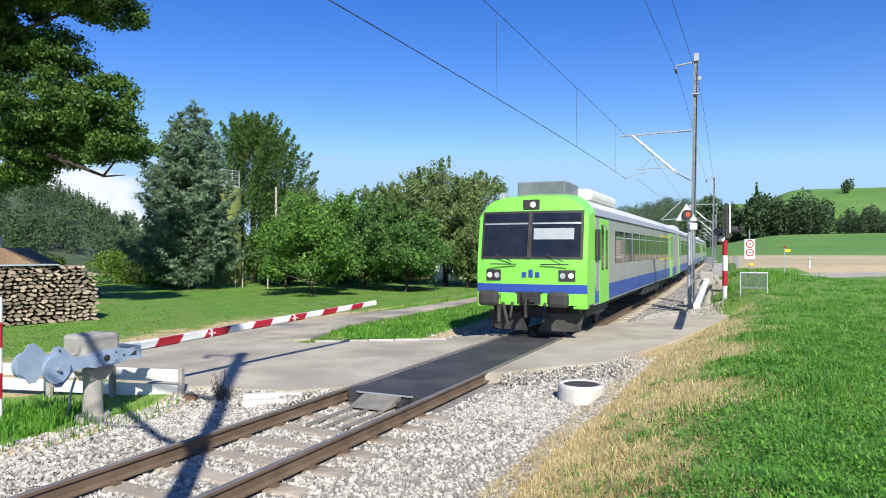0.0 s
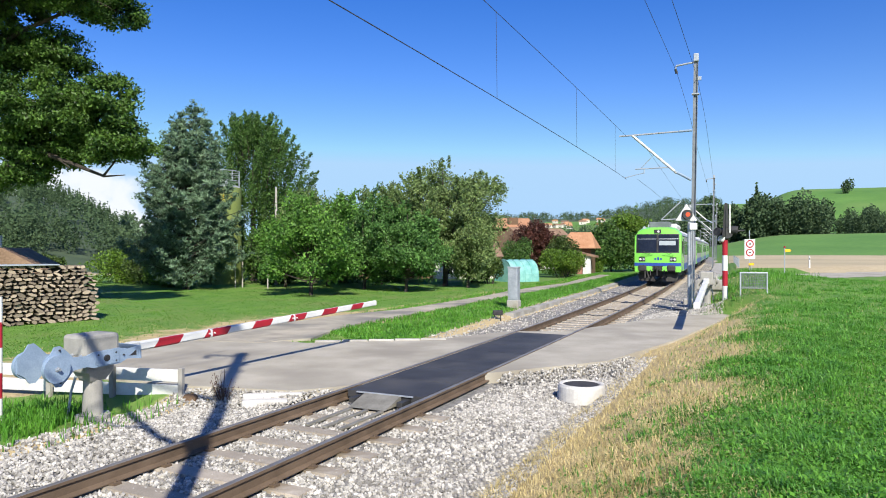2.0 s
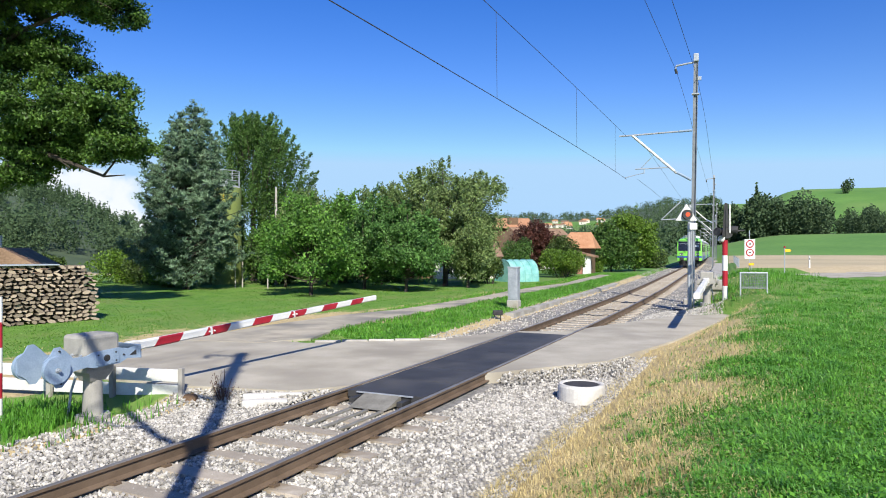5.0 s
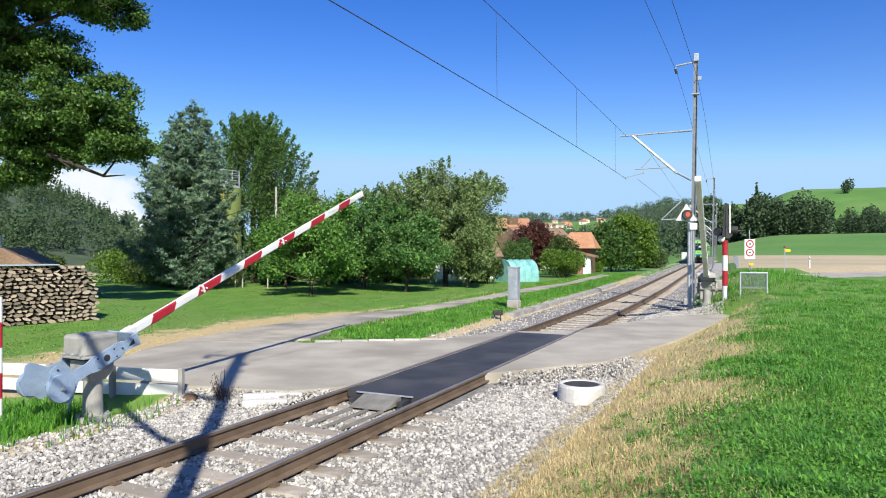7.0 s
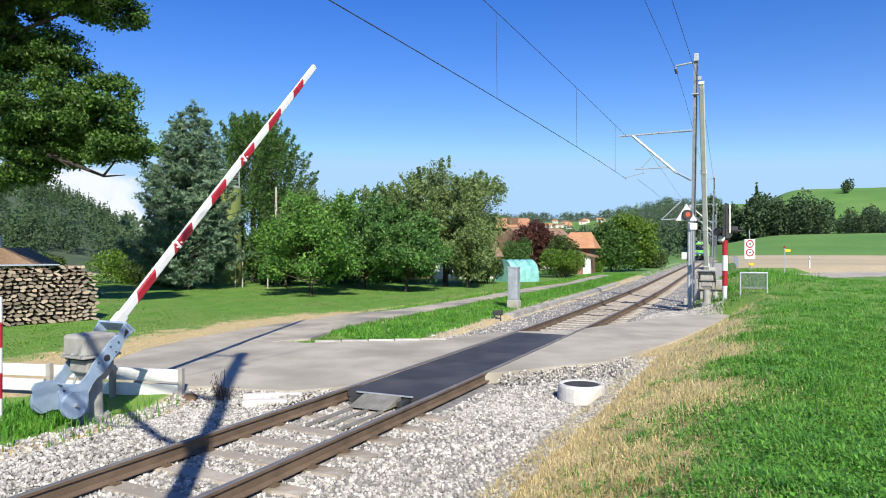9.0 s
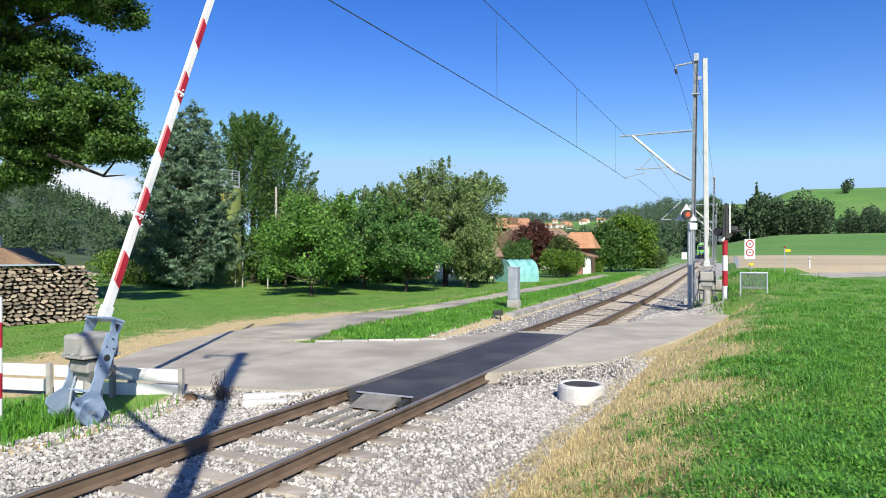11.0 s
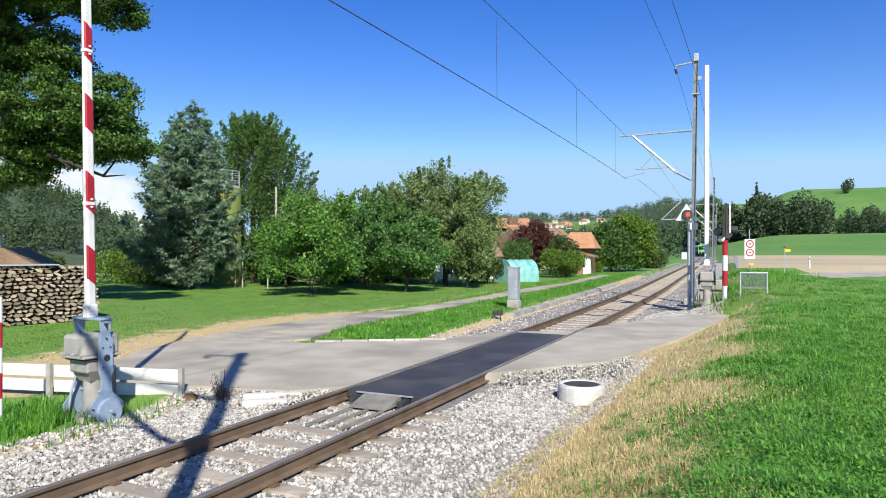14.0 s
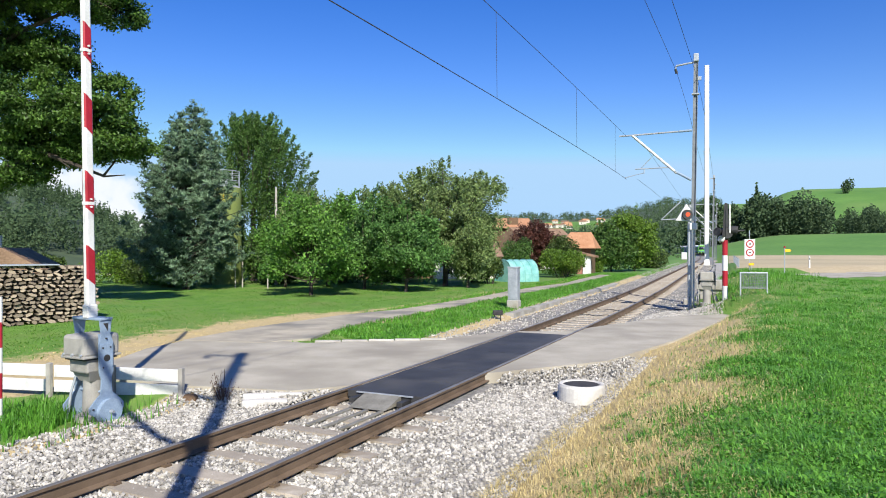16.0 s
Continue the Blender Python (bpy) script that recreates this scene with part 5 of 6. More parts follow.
ys = thing("yellow_marker", pose(17.85, 39.9, ground_at(17.85, 39.9)), "small yellow plate below the road sign", "sign")
part("plate", B((0, 0.0, 0.62), (0.32, 0.02, 0.14), 0.004), M_YELLOW, ys)
part("stake", R((0, 0.02, -0.1), (0, 0.02, 0.6), 0.02), M_GALV, ys)
x, y = 22.3, 45.0
fp = thing("footpath_sign", pose(x, y, ground_at(x, y)), "footpath signpost with yellow arrow and red cap", "signpost")
part("post", R((0, 0, -0.3), (0, 0, 2.35), 0.035), M_GALV, fp)
part("arrow", prism([(0.0, 2.05), (0.3, 2.05), (0.42, 2.14), (0.3, 2.23), (0.0, 2.23)], "y", -0.06, -0.04), M_YELLOW, fp)
part("cap", R((0, 0, 2.3), (0, 0, 2.42), 0.06), M_RED, fp)
x, y = 11.0, 24.4
fr = thing("metal_barrier_frame", pose(x, y, ground_at(x, y), rz=-14), "low grey metal guard frame with wire mesh in the grass", "guard frame")
for q in (-0.44, 0.44):
    part("post", B((q, 0, 0.3), (0.045, 0.045, 0.95), 0.006), M_GALV, fr)
part("rail", B((0, 0, 0.76), (0.92, 0.04, 0.05), 0.008), M_GALV, fr)
part("lower_rail", B((0, 0, 0.22), (0.84, 0.03, 0.04), 0.006), M_MAST, fr)
mesh_wires = bmesh.new()
for i in range(15):
    rod(mesh_wires, (-0.4 + i * 0.057, 0, 0.22), (-0.4 + i * 0.057, 0, 0.75), 0.007, n=4)
for i in range(9):
    rod(mesh_wires, (-0.42, 0.008, 0.27 + i * 0.055), (0.42, 0.008, 0.27 + i * 0.055), 0.007, n=4)
part("wire_mesh", mesh_wires, M_MAST, fr)
for x, y in ((31.9, 60.0),):
    mk = thing("road_marker_post", pose(x, y, ground_at(x, y)), "slim white roadside marker post", "marker post")
    part("stem", prism([(-0.06, 0), (0.06, 0), (0.05, 0.95), (-0.05, 1.05)], "y", -0.04, 0.04), M_WHITE, mk)
    part("reflector", B((0, -0.045, 0.8), (0.07, 0.01, 0.16)), M_DARK, mk)

# platform and railings of the halt beyond the mast
x, y, _ = on_track(40, 3.4)
pl = thing("platform", label="pale concrete halt platform edge beside the track", category="platform")
sweep("slab", [(-0.7, -0.5), (0.9, -0.5), (0.9, 0.3), (-0.7, 0.3)], 34, 95, 3.6, M_CONCRETE, pl, 2.0)
for i in range(5):
    a, b = on_track(60 + i * 7, 5.2, 0.3), on_track(60 + i * 7 + 5.5, 5.2, 0.3)
    rl = thing("platform_railing", label="grey tubular railing on the platform", category="railing", group="platform railings")
    for q in (a, (a + b) / 2, b):
        part("post", R(q - np.array([0, 0, 0.3]), q + np.array([0, 0, 1.1]), 0.03, n=8), M_GALV, rl)
    for h in (0.55, 1.08):
        part("rail", R(a + np.array([0, 0, h]), b + np.array([0, 0, h]), 0.025, n=8), M_GALV, rl)
x, y = 10.9, 28.8
cb = thing("concrete_plinth", pose(x, y, ground_at(x, y), rz=-22), "pale concrete plinth with cable box behind the barrier", "plinth")
part("slab", B((0.3, 0, 0.55), (1.2, 0.8, 0.4), 0.03), M_CONCRETE, cb)
part("leg", B((0.3, 0, 0.15), (0.9, 0.6, 0.5), 0.03), M_CONCRETE, cb)

# ---- trackside things ----
x, y = 2.82, 27.4
cab = thing("switch_cabinet", pose(x, y, ground_at(x, y), rz=-24), "tall grey metal trackside cabinet on a concrete foot", "cabinet")
part("body", B((0, 0, 0.95), (0.4, 0.36, 1.3), 0.015), M_GALV, cab)
part("foot", B((0, 0, 0.12), (0.46, 0.42, 0.4), 0.02), M_CONCRETE, cab)
part("door", B((0, -0.185, 0.95), (0.34, 0.015, 1.2), 0.004), M_GALV, cab)
part("lid", B((0, 0, 1.62), (0.44, 0.4, 0.05), 0.01), M_GALV, cab)
x, y = 1.9, 23.9
cp = thing("cable_pit_box", pose(x, y, ground_at(x, y)), "small dark trackside connector box on legs", "connector box")
part("box", B((0, 0, 0.24), (0.34, 0.22, 0.16), 0.02), M_DARK, cp)
for q in (-0.1, 0.1):
    part("leg", R((q, 0, -0.05), (q, 0, 0.2), 0.02), M_DARK, cp)
manhole = thing("concrete_shaft_ring", pose(2.28, 11.35, -0.25), "pale round concrete shaft ring with dark lid in the ballast", "shaft ring")
bm = bmesh.new()
ro, ri, n = 0.4, 0.32, 36
rings = [[bm.verts.new((r * math.cos(2 * math.pi * k / n), r * math.sin(2 * math.pi * k / n), z)) for k in range(n)] for r, z in ((0.43, 0), (0.41, 0.24), (0.39, 0.28), (0.34, 0.28), (ri, 0.26), (ri, 0.1))]
for u, v in zip(rings, rings[1:]):
    for k in range(n):
        bm.faces.new((u[k], u[(k + 1) % n], v[(k + 1) % n], v[k]))
bmesh.ops.transform(bm, matrix=Matrix.Diagonal((0.92, 0.92, 1, 1)), verts=bm.verts)
part("ring", bm, M_PALE, manhole)
part("lid", R((0, 0, 0.16), (0, 0, 0.262), 0.305, n=36), M_UNDER, manhole, "dark round lid")
trough = thing("cable_trough", label="pale concrete cable trough beside the ballast", category="cable trough")
for i in range(24):
    s0 = 17.5 + i * 1.0
    sweep("trough_cover", [(-0.17, -0.3), (0.17, -0.3), (0.17, -0.1), (-0.17, -0.1)], s0, s0 + 0.985, -2.95, M_CONCRETE, trough, 0.985)
kb = thing("kerb_stone", pose(-2.78, 10.78, -0.17, rz=8), "white painted kerb stone at the road edge", "kerb stone")
part("stone", box(B((0, 0, 0.0), (0.7, 0.22, 0.13), 0.03), (0.1, 0.14, 0.04), (0.92, 0.1, 0.17), 0.02), M_PALE, kb)
st = thing("boundary_stone", pose(-4.05, 11.05, -0.24), "small brown weathered boundary stone", "stone")
part("stone", B((0, 0, 0.07), (0.24, 0.18, 0.18), 0.07), M_TIMBER, st)
edge = thing("road_edge_stones", label="pale concrete edging between road and verge", category="edging")
for i in range(5):
    u = i / 5
    part("edging", B((-3.1 + u * 3.2 + 0.3, 16.78 + u * 0.5, -0.03), (0.63, 0.12, 0.1), 0.02), M_CONCRETE, edge)

x, y = 52.5, 150.0
wc = thing("relay_cabinet", pose(x, y, ground_at(x, y), rz=-20), "white relay cabinet beside the far track", "cabinet")
part("body", B((0, 0, 0.85), (1.1, 0.6, 1.5), 0.02), M_WHITE, wc)
part("base", B((0, 0, 0.05), (1.15, 0.65, 0.3), 0.02), M_CONCRETE, wc)

weed = thing("withered_weed", pose(-3.5, 10.95, -0.2), "withered reddish-brown weed on the ballast edge", "plant")
bm = bmesh.new()
rng_w = np.random.default_rng(77)
tips_w = rng_w.normal(0, 0.13, (16, 3)) * [1, 1, 0.6] + [0, 0, 0.34]
for q in tips_w:
    rod(bm, (q[0] * 0.2, q[1] * 0.2, 0), q, 0.008, 0.004, 4)
part("stalks", bm, M_TIMBER, weed)
k = rng_w.integers(0, 16, 260)
q = tips_w[k] * rng_w.uniform(0.35, 1.05, (260, 1)) + rng_w.normal(0, 0.025, (260, 3))
v, f = strew(LEAF_V, LEAF_F, q, rotations(260, rng_w), rng_w.uniform(0.015, 0.035, 260))
raw("leaves", v, f, L_RED, weed)

# ---- white plank fence ----
fence = thing("plank_fence", Matrix.Translation((-4.2, 11.1, -0.22)) @ pose(0, 0, 0, rz=168.4), "low white-painted plank fence beside the road", "fence")
for i, zz in enumerate((0.41, 0.16)):
    for k in range(2):
        part("plank", B((1.2 + k * 2.45, -0.03, zz), (2.4, 0.035, 0.2), 0.006), M_WHITE, fence)
for q in (0.0, 1.25, 2.45, 3.7, 4.8):
    part("post", B((q, 0.03, 0.24), (0.08, 0.08, 0.62), 0.008), M_CONCRETE, fence)
sp = thing("striped_marker_post", pose(-6.29, 9.78, -0.24), "slim red and white banded post beside the fence", "marker post")
for i in range(5):
    part("band", R((0, 0, 0.36 * i), (0, 0, 0.36 * (i + 1)), 0.035, n=14), M_WHITE if i % 2 == 0 else M_RED, sp)


# ---- woodpile ----
def woodpile():
    a, b = Vector((-11.3, 22.8, 0)), Vector((-16.5, 17.2, 0))
    along = (b - a).normalized()
    back = Vector((-along.y, along.x, 0))
    if back.y < 0:
        back = -back
    rng = random.Random(8)
    pile = thing("firewood_stack", label="long stack of split firewood with pale cut ends", category="firewood")
    meshes = []
    for k in range(10):
        n = rng.choice((3, 4, 5, 6, 7))
        ph = rng.random() * 6
        pts = [(0.5 * math.cos(ph + 2 * math.pi * i / n) * rng.uniform(0.75, 1.1), 0.5 * math.sin(ph + 2 * math.pi * i / n) * rng.uniform(0.65, 1.0)) for i in range(n)]
        bm = prism(pts, "y", 0.0, 1.0)
        bm.faces.ensure_lookup_table()
        for f in bm.faces:
            f.material_index = 0 if abs(f.normal.y) > 0.9 else 1
        me = bpy.data.meshes.new("log")
        bm.to_mesh(me)
        bm.free()
        me.materials.append(M_WOOD)
        me.materials.append(M_LOGBARK)
        meshes.append(me)
    ang = math.atan2(back.y, back.x) - math.pi / 2
    length = (b - a).length
    z = ground_at(a.x, a.y) + 0.06
    row = 0
    count = 0
    while z < 1.72:
        u = 0.06 + (0.07 if row % 2 else 0) + max(0, z - 1.2) * 0.9
        while u < length and count < 560:
            w = rng.uniform(0.12, 0.3)
            h = rng.uniform(0.09, 0.15)
            ob = new("log", meshes[rng.randrange(10)])
            ob.parent = pile
            p = a + along * (u + w / 2) + back * rng.uniform(-0.05, 0.05)
            ob.matrix_basis = Matrix.Translation((p.x, p.y, z + rng.uniform(-0.02, 0.02))) @ Matrix.Rotation(ang + rng.uniform(-0.06, 0.06), 4, "Z") @ Matrix.Rotation(rng.uniform(-0.5, 0.5), 4, "Y") @ Matrix.Diagonal((w * 1.12, 0.95, h * 1.1, 1))
            u += w
            count += 1
        z += 0.122
        row += 1
    core = part("dark_core", B((0, 0, 0.72), (length - 0.9, 0.55, 1.45)), M_LOGBARK, pile)
    mid = (a + b) / 2 + back * 0.55
    core.matrix_basis = Matrix.Translation((mid.x, mid.y, 0.0)) @ Matrix.Rotation(math.atan2(along.y, along.x), 4, "Z")
    cover = part("cover_sheet", B((0, 0, 0), (4.6, 1.15, 0.035), 0.01), M_BLIND, pile, "pale corrugated cover sheet")
    cover.matrix_basis = Matrix.Translation((a + along * 3.6 + back * 0.45 + Vector((0, 0, 1.74))).to_tuple()) @ Matrix.Rotation(math.atan2(along.y, along.x), 4, "Z")
    return pile


woodpile()


# ---- buildings ----
def house(name, x, y, z, w, d, wall_h, roof_h, turn, wall_mat, roof_mat, label, windows=(), eave=0.5, hip=False):
    t = thing(name, pose(x, y, z, rz=turn), label, "building")
    part("wall", prism([(-w / 2, 0), (w / 2, 0), (w / 2, wall_h), (-w / 2, wall_h)], "y", -d / 2, d / 2), wall_mat, t)
    ins = w * 0.28 if hip else 0.0
    bm = bmesh.new()
    lo = [bm.verts.new(p) for p in ((-w / 2 - eave, -d / 2 - eave, wall_h - 0.15), (w / 2 + eave, -d / 2 - eave, wall_h - 0.15), (w / 2 + eave, d / 2 + eave, wall_h - 0.15), (-w / 2 - eave, d / 2 + eave, wall_h - 0.15))]
    r1, r2 = bm.verts.new((-w / 2 - eave + ins, 0, wall_h + roof_h)), bm.verts.new((w / 2 + eave - ins, 0, wall_h + roof_h))
    for fs in ((lo[0], lo[1], r2, r1), (lo[2], lo[3], r1, r2), (lo[1], lo[2], r2), (lo[3], lo[0], r1), (lo[3], lo[2], lo[1], lo[0])):
        bm.faces.new(fs)
    roof = part("roof", bm, roof_mat, t)
    for wx, wz, ww, wh in windows:
        win = part("window", B((wx, -d / 2 - 0.02, wz), (ww, 0.06, wh), 0.01), M_GLASS, t)
        part("frame", box(B((wx, -d / 2 - 0.03, wz), (0.07, 0.08, wh)), (wx, -d / 2 - 0.03, wz - wh / 2), (ww + 0.2, 0.14, 0.07)), M_WHITE, win)
    return t, roof


barn, roof = house("farmhouse", 6.3, 92.0, -0.95, 9.4, 8.0, 6.0, 1.3, 4, M_TIMBER, M_TILE, "farmhouse with broad orange tiled roof and chimney", ((-3, 3.4, 1.1, 1.3), (0, 3.4, 1.1, 1.3), (3, 3.4, 1.1, 1.3)))
part("chimney", B((2.6, -2.6, 6.5), (1.3, 0.8, 1.5), 0.03), M_TIMBER, roof)
house("brown_roof_house", 12.2, 90.0, -2.6, 9.0, 9.0, 4.4, 3.2, 40, M_PLASTER, M_BROWNROOF, "house with brown tiled roof behind the copper beech", ((0, 2.8, 1.0, 1.2),))
small, roof = house("small_house", 13.2, 66.0, -0.75, 2.3, 3.2, 3.2, 1.4, -20, M_TIMBER, M_TILE, "small house with orange hipped roof and white corner", ((-0.6, 2.4, 0.7, 0.9),), hip=True)
part("porch_roof", prism([(-0.9, 2.75), (1.9, 2.2), (1.9, 2.35), (-0.9, 3.05)], "y", -2.7, -1.5), M_BROWNROOF, small)
part("porch_wall", B((0.9, -2.2, 1.2), (0.7, 0.5, 2.4), 0.01), M_WHITE, small)
part("porch_side", B((0.25, -2.15, 1.2), (0.5, 0.4, 2.4), 0.01), M_BRICK, small)
shed, roof = house("shed", -18.9, 30.5, -0.1, 5.0, 4.4, 0.95, 1.45, 112, M_TIMBER, M_BROWNROOF, "brown wooden shed with shallow brown roof")
part("flue", R((-2.2, 0.4, 2.2), (-2.2, 0.4, 2.9), 0.3, n=16), M_GALV, roof)
gar, roof = house("garden_house", 1.4, 56.0, -0.6, 5.0, 4.0, 2.4, 1.0, 10, M_PLASTER, M_BROWNROOF, "pale garden house behind the fruit trees", ((-1, 1.4, 0.9, 1.1), (1.2, 1.4, 0.9, 1.1)))
house("long_shed", -6.5, 56.0, -0.5, 12.0, 4.0, 2.2, 0.9, 0, M_TIMBER, M_BROWNROOF, "low brown timber shed behind the fruit trees", ((-3, 1.3, 1.0, 0.8), (2, 1.3, 1.0, 0.8)))
rng_v = random.Random(5)
for k in range(13):
    az, r = radians(rng_v.uniform(8.4, 13.6)), rng_v.uniform(1530, 1740)
    x, y = r * math.sin(az), r * math.cos(az)
    house("village_house", x, y, ground_at(x, y) - 0.5, rng_v.uniform(11, 20), rng_v.uniform(9, 12), rng_v.uniform(5, 8), 4, rng_v.uniform(-30, 30), M_PLASTER, rng_v.choice((M_TILE, M_TILE, M_BROWNROOF)), "distant village house with tiled roof", ((-3, 4, 1.6, 1.8), (3, 4, 1.6, 1.8)))

silo = thing("silo", pose(-14.85, 46.0, -0.7), "tall green farm silo with railing on top", "silo")
part("tank", R((0, 0, 0), (0, 0, 7.0), 1.35, n=40), M_SILO, silo)
part("dome", R((0, 0, 7.0), (0, 0, 7.5), 1.35, 0.5, 40), M_GALV, silo)
for k in range(10):
    an = 2 * math.pi * k / 10
    part("railing_post", R((1.25 * math.cos(an), 1.25 * math.sin(an), 7.0), (1.25 * math.cos(an), 1.25 * math.sin(an), 8.1), 0.03, n=6), M_GALV, silo)
for zz in (7.45, 7.8, 8.1):
    bm = bmesh.new()
    for k in range(20):
        p, q = 2 * math.pi * k / 20, 2 * math.pi * (k + 1) / 20
        rod(bm, (1.25 * math.cos(p), 1.25 * math.sin(p), zz), (1.25 * math.cos(q), 1.25 * math.sin(q), zz), 0.025, n=5)
    part("railing", bm, M_GALV, silo)
for k in range(3):
    part("lettering_bar", B((0.55 + k * 0.22, -1.2 + 0.16 * k, 6.3), (0.13, 0.06, 0.4)), M_YELLOWP, silo, "yellow unreadable lettering bar")
for x, y, h in ((-10.9, 45.0, 6.3), (-12.5, 41.5, 1.6), (-12.1, 41.6, 1.6), (-10.3, 40.5, 1.5)):
    wp = thing("wooden_pole", pose(x, y, ground_at(x, y)), "weathered grey wooden pole among the trees", "pole", "wooden poles")
    part("shaft", R((0, 0, -0.2), (0, 0, h), 0.1 if h > 3 else 0.045, 0.07 if h > 3 else 0.04, 10), M_CONCRETE, wp)
    part("cap", R((0, 0, h), (0, 0, h + 0.05), 0.08 if h > 3 else 0.04, 0.03, 10), M_GALV, wp)

tun = thing("plastic_tunnel", pose(5.3, 49.5, ground_at(5.3, 49.5), rz=-58), "turquoise plastic garden tunnel with hoops", "garden tunnel")
bm = bmesh.new()
n = 14
prof = [(1.0 * math.cos(math.pi * k / n), 1.55 * math.sin(math.pi * k / n) ** 0.7) for k in range(n + 1)]
prism(prof, "y", -1.2, 1.2, bm)
part("film", bm, M_TURQ, tun)
for yy in (-1.2, -0.6, 0.0, 0.6, 1.2):
    bm = bmesh.new()
    for p, q in zip(prof, prof[1:]):
        rod(bm, (p[0] * 1.02, yy, p[1] * 1.02), (q[0] * 1.02, yy, q[1] * 1.02), 0.025, n=5)
    part("hoop", bm, M_TURQ, tun)


# ---- grass ----
def grass(name, label, n, region, mat, h0, h1, width, seed, lean_out=0.5):
    """Blades rooted on the ground: bent, two faces each."""
    rng = np.random.default_rng(seed)
    x, y = region(rng, n)
    z = terrain(x, y)
    n = len(x)
    h = rng.uniform(h0, h1, n) * (0.6 + 0.4 * np.sin(x * 2.1 + 1.7 * np.sin(y * 1.3)) ** 2)
    an = rng.uniform(0, 2 * np.pi, n)
    bend = rng.uniform(0.15, 1.0, n) * lean_out
    w = width * rng.uniform(0.7, 1.4, n)
    dx, dy = np.cos(an), np.sin(an)
    px, py = -dy, dx
    base = np.stack([x, y, z - 0.01], 1)
    side = np.stack([px * w, py * w, np.zeros(n)], 1)
    mid = base + np.stack([dx * bend * h * 0.35, dy * bend * h * 0.35, h * 0.6], 1)
    tip = base + np.stack([dx * bend * h, dy * bend * h, h * (1 - 0.35 * bend)], 1)
    v = np.stack([base - side, base + side, mid + side * 0.7, mid - side * 0.7, tip], 1).reshape(-1, 3)
    o = np.arange(n)[:, None] * 5
    f = (o + [[0, 1, 2, 3]]).tolist() + (o + [[3, 2, 4]]).tolist()
    return tagged(raw(name, v, f, mat), label, "grass", kind="stuff")


def right_bank(rng, n, dry):
    y = 3.2 * (34 / 3.2) ** (rng.random(n * 2) ** 0.8)
    x = y * np.tan(np.radians(rng.uniform(-8, 36, n * 2)))
    s, d = track_coords(x, y)
    edge = 5.1 + 0.3 * np.sin(x * 1.7 + y) + 0.25 * np.sin(y * 2.3) + rng.normal(0, 0.42, n * 2)
    ok = (d > np.where(y > 17, 3.7, 2.8 if dry else 3.6)) & ~inside(ROAD, x, y) & (edge_distance(ROAD, x, y) > 0.08)
    near_road = (edge_distance(ROAD, x, y) < 0.9 + 0.4 * np.sin(x * 3)) & (y < 24)
    isdry = (d < edge) | near_road
    speck = rng.random(n * 2) < np.where(isdry, 0.93, 0.04)
    ok &= speck if dry else ~speck
    return x[ok][:n], y[ok][:n]


grass("bank_grass", "fresh green mown grass on the bank", 82000, lambda r, n: right_bank(r, n, False), L_GRASS, 0.05, 0.14, 0.006, 61, 0.9)
grass("dry_grass", "straw-coloured cut grass along the ballast edge", 92000, lambda r, n: right_bank(r, n, True), L_DRY, 0.05, 0.15, 0.003, 62, 2.3)


def clover():
    """Small flat leaves among the blades."""
    rng = np.random.default_rng(71)
    x, y = right_bank(rng, 34000, False)
    near = y < 14
    x, y = x[near], y[near]
    n = len(x)
    p = np.stack([x, y, terrain(x, y) + rng.uniform(0.02, 0.09, n)], 1)
    tilt = rng.normal(0, 0.45, (n, 2))
    an = rng.uniform(0, 2 * np.pi, n)
    c, q = np.cos(an), np.sin(an)
    turns = np.stack([np.stack([c, -q, np.zeros(n)], 1), np.stack([q, c, np.zeros(n)], 1), np.stack([tilt[:, 0], tilt[:, 1], np.ones(n)], 1)], 1)
    v, f = strew([(-0.5, 0, 0), (-0.2, -0.42, 0.08), (0.4, -0.3, 0), (0.5, 0.15, 0.1), (0, 0.45, 0)], [(0, 1, 2, 3, 4)], p, turns, rng.uniform(0.014, 0.034, n))
    return tagged(raw("clover", v, f, L_CLOVER), "small green clover leaves in the bank grass", "clover", kind="stuff")


L_CLOVER = leaf("clover_leaf", (0.065, 0.2, 0.022), (0.16, 0.35, 0.042), scale=1.5, through_light=0.3, vary=0.4)
clover()


def bank_tufts():
    """Coarse clumps of longer blades that fall outwards, scattered over the bank."""
    rng = np.random.default_rng(72)
    cx, cy = right_bank(rng, 3600, False)
    keep = np.sin(cx * 1.3 + 2 * np.sin(cy * 0.8)) + np.sin(cy * 1.7 - cx * 0.6) > rng.uniform(-1.2, 1.0, len(cx))
    cx, cy = cx[keep], cy[keep]

    def spread(r, n):
        k = r.integers(0, len(cx), n)
        return cx[k] + r.normal(0, 0.075, n), cy[k] + r.normal(0, 0.075, n)
    return grass("grass_clumps", "coarse green clumps of longer grass on the bank", 50000, spread, L_TUFT, 0.06, 0.17, 0.0065, 73, 1.6)


L_TUFT = leaf("coarse_grass_blade", (0.07, 0.235, 0.028), (0.2, 0.45, 0.068), scale=1.6, through_light=0.35, vary=0.35)
bank_tufts()


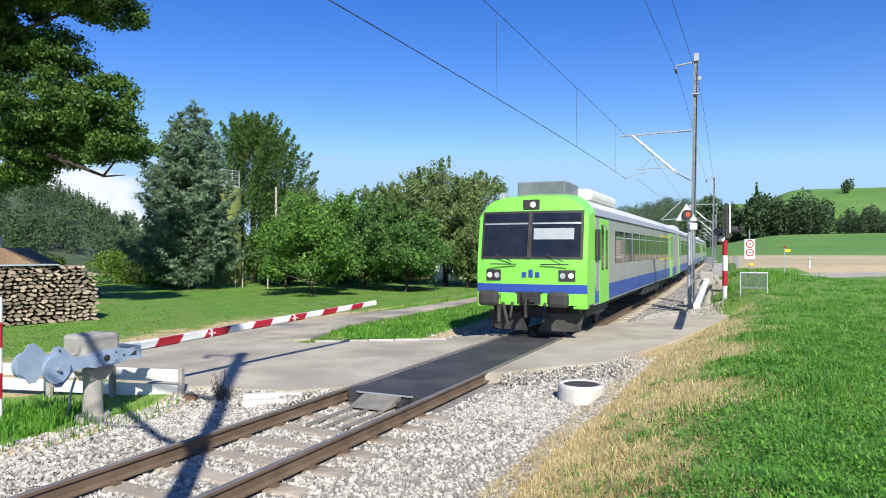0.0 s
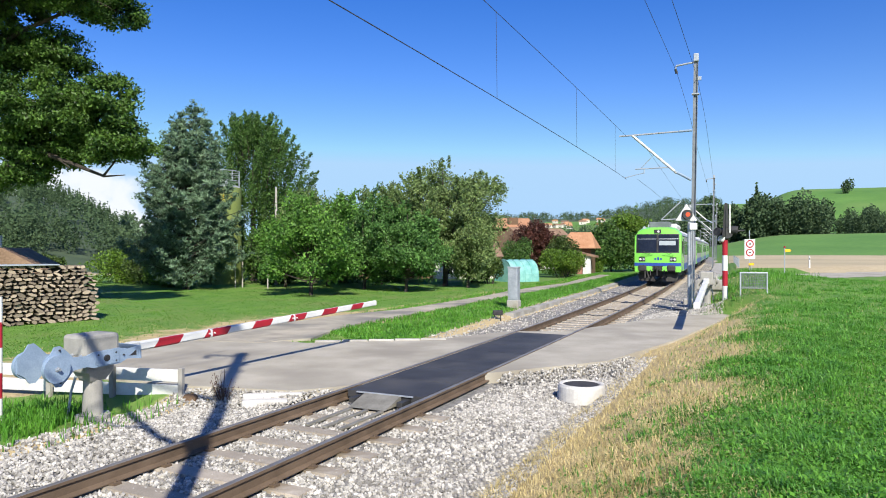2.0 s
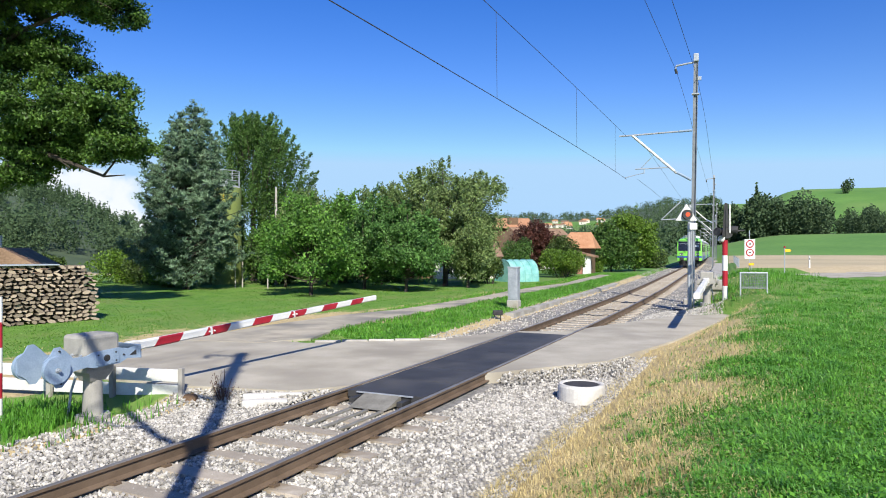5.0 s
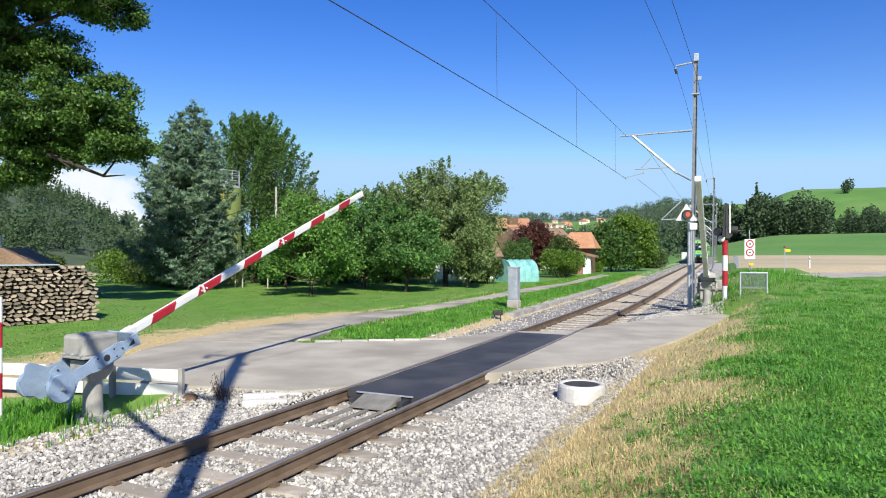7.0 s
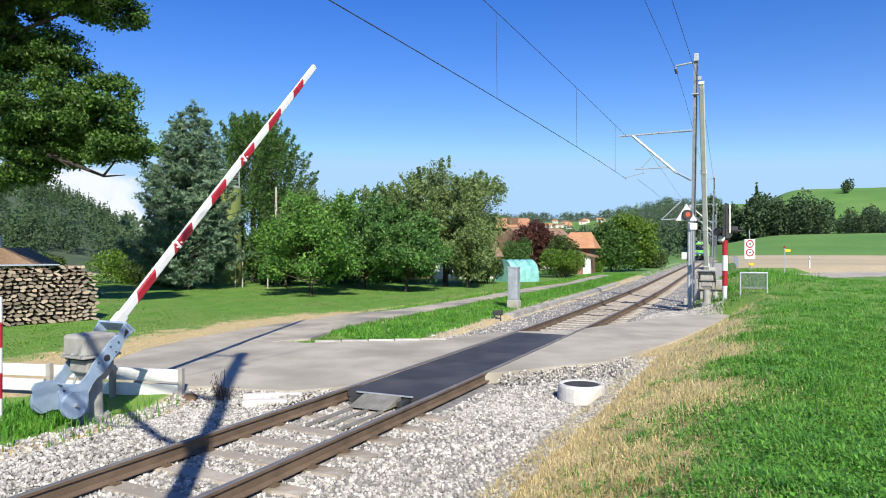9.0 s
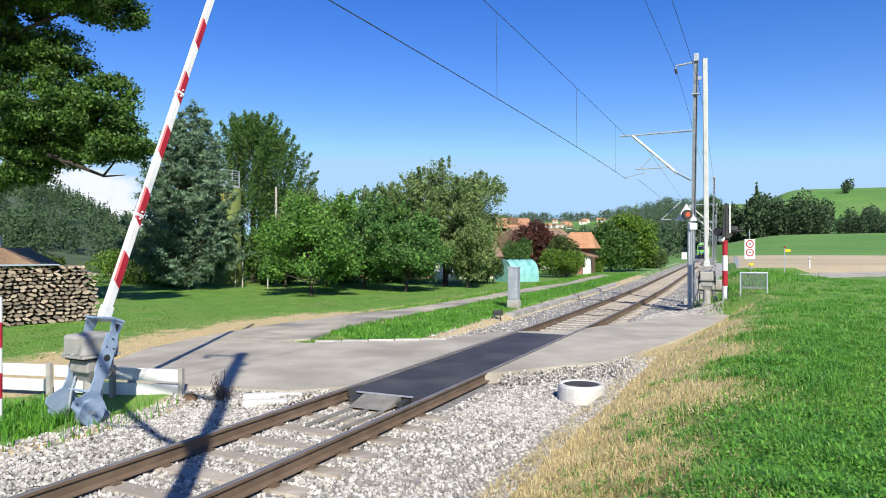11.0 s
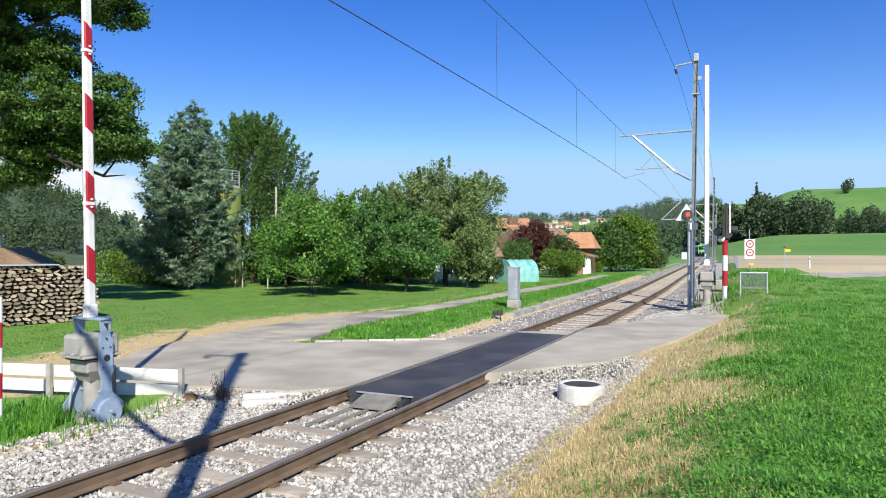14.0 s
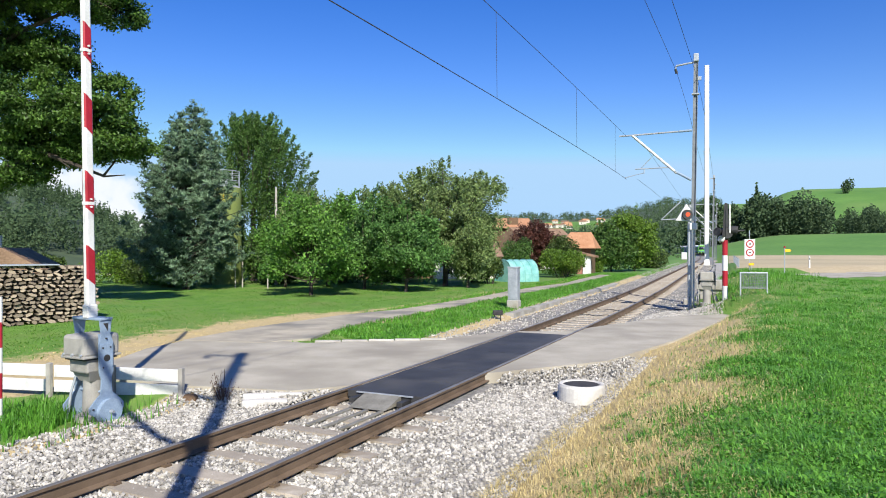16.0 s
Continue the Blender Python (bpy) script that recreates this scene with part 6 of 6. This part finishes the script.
def tall_right(rng, n):
    x, y = rng.uniform(9.6, 22, n), rng.uniform(24, 44, n)
    s, d = track_coords(x, y)
    patchy = np.sin(x * 1.9 + y * 0.6) + np.sin(y * 1.1 - x * 0.8) > rng.uniform(-1.5, 1.4, n)
    ok = ~inside(ROAD, x, y) & ~inside(FAR_ROAD, x, y) & (x / y < 0.5 + rng.normal(0, 0.03, n)) & (d > 3.8 + rng.normal(0, 0.2, n)) & patchy
    return x[ok], y[ok]


grass("tall_bank_grass", "tall uncut grass round the signs", 26000, tall_right, L_GRASS, 0.12, 0.4, 0.011, 63, 0.9)


def fence_foot(rng, n):
    x = rng.uniform(-8.4, -4.0, n)
    y = 9.9 + rng.normal(0, 0.55, n) - (x + 6) * 0.12
    s, d = track_coords(x, y)
    ok = (d < -2.75) & (y < 11.0) & ((x < -5.35) | (rng.random(n) < 0.12))
    return x[ok], y[ok]


grass("fence_grass", "long bright grass at the foot of the fence", 9000, fence_foot, L_GRASS, 0.1, 0.34, 0.008, 64, 0.6)


def left_lawn(rng, n):
    y = 15 * (48 / 15) ** rng.random(n * 2)
    x = y * np.tan(np.radians(rng.uniform(-36, 14, n * 2)))
    s, d = track_coords(x, y)
    ok = (d < -2.9) & ~inside(ROAD, x, y) & ~inside(LANE, x, y) & (rng.random(n * 2) > 1.3 * dry_cover(x, y))
    return x[ok][:n], y[ok][:n]


grass("lawn_grass", "short green lawn grass under the fruit trees", 46000, left_lawn, L_LAWN, 0.03, 0.08, 0.014, 65, 0.9)


def lane_straw(rng, n):
    y = 15 * (56 / 15) ** rng.random(n * 8)
    x = y * np.tan(np.radians(rng.uniform(-36, 14, n * 8)))
    s, d = track_coords(x, y)
    ok = (rng.random(n * 8) < dry_cover(x, y)) & ~inside(ROAD, x, y) & ~inside(LANE, x, y) & (d < -5.8)
    return x[ok][:n], y[ok][:n]


grass("lane_straw", "dry straw-coloured grass along the lane edge", 16000, lane_straw, L_DRY, 0.02, 0.06, 0.008, 67, 1.6)
for sc, d0, d1 in ((18.6, -0.6, 0.6), (21.0, -0.5, 0.5), (25.2, -0.6, 0.7), (22.6, 0.95, 2.6), (26.5, -2.7, -0.95)):
    pts = [tuple(on_track(sc + 0.25 * math.sin(k * 1.3 + sc), d0 + (d1 - d0) * k / 8, -0.15 if abs(d0) < 0.8 else -0.19)) for k in range(9)]
    wire("track_cable", pts, 0.014, "dark cable lying across the ballast", "cable")


def verge(rng, n):
    s, d = 9.5 + 50 * rng.random(n) ** 1.5, rng.uniform(-7.6, -3.1, n)
    p = np.array([on_track(a, b) for a, b in zip(s, d)])
    ok = ~inside(ROAD, p[:, 0], p[:, 1]) & ~inside(LANE, p[:, 0], p[:, 1])
    return p[ok, 0], p[ok, 1]


grass("verge_grass", "green grass strip between track and lane", 42000, verge, L_GRASS, 0.06, 0.2, 0.012, 66, 0.8)


def motions():
    for i, car in enumerate(CARS):
        rows = []
        for k in range(33):
            t = k * 0.5
            s = train_s(t) + 12.2 + i * 24.9
            a, b = on_track(s - 8.9), on_track(s + 8.9)
            rows.append((t, Matrix.Translation((a + b) / 2) @ pose(0, 0, 0, rz=-math.degrees(math.atan2(b[0] - a[0], b[1] - a[1])))))
        walk(car, rows)
    for boom, pivot, turn, angles in ((near_boom, NEAR_PIVOT, NEAR_TURN, NEAR_ANGLES), (far_boom, FAR_PIVOT, FAR_TURN, FAR_ANGLES)):
        walk(boom, [(t, Matrix.Translation(pivot) @ pose(0, 0, 0, rz=turn) @ pose(0, 0, 0, rx=al)) for t, al in angles])


motions()
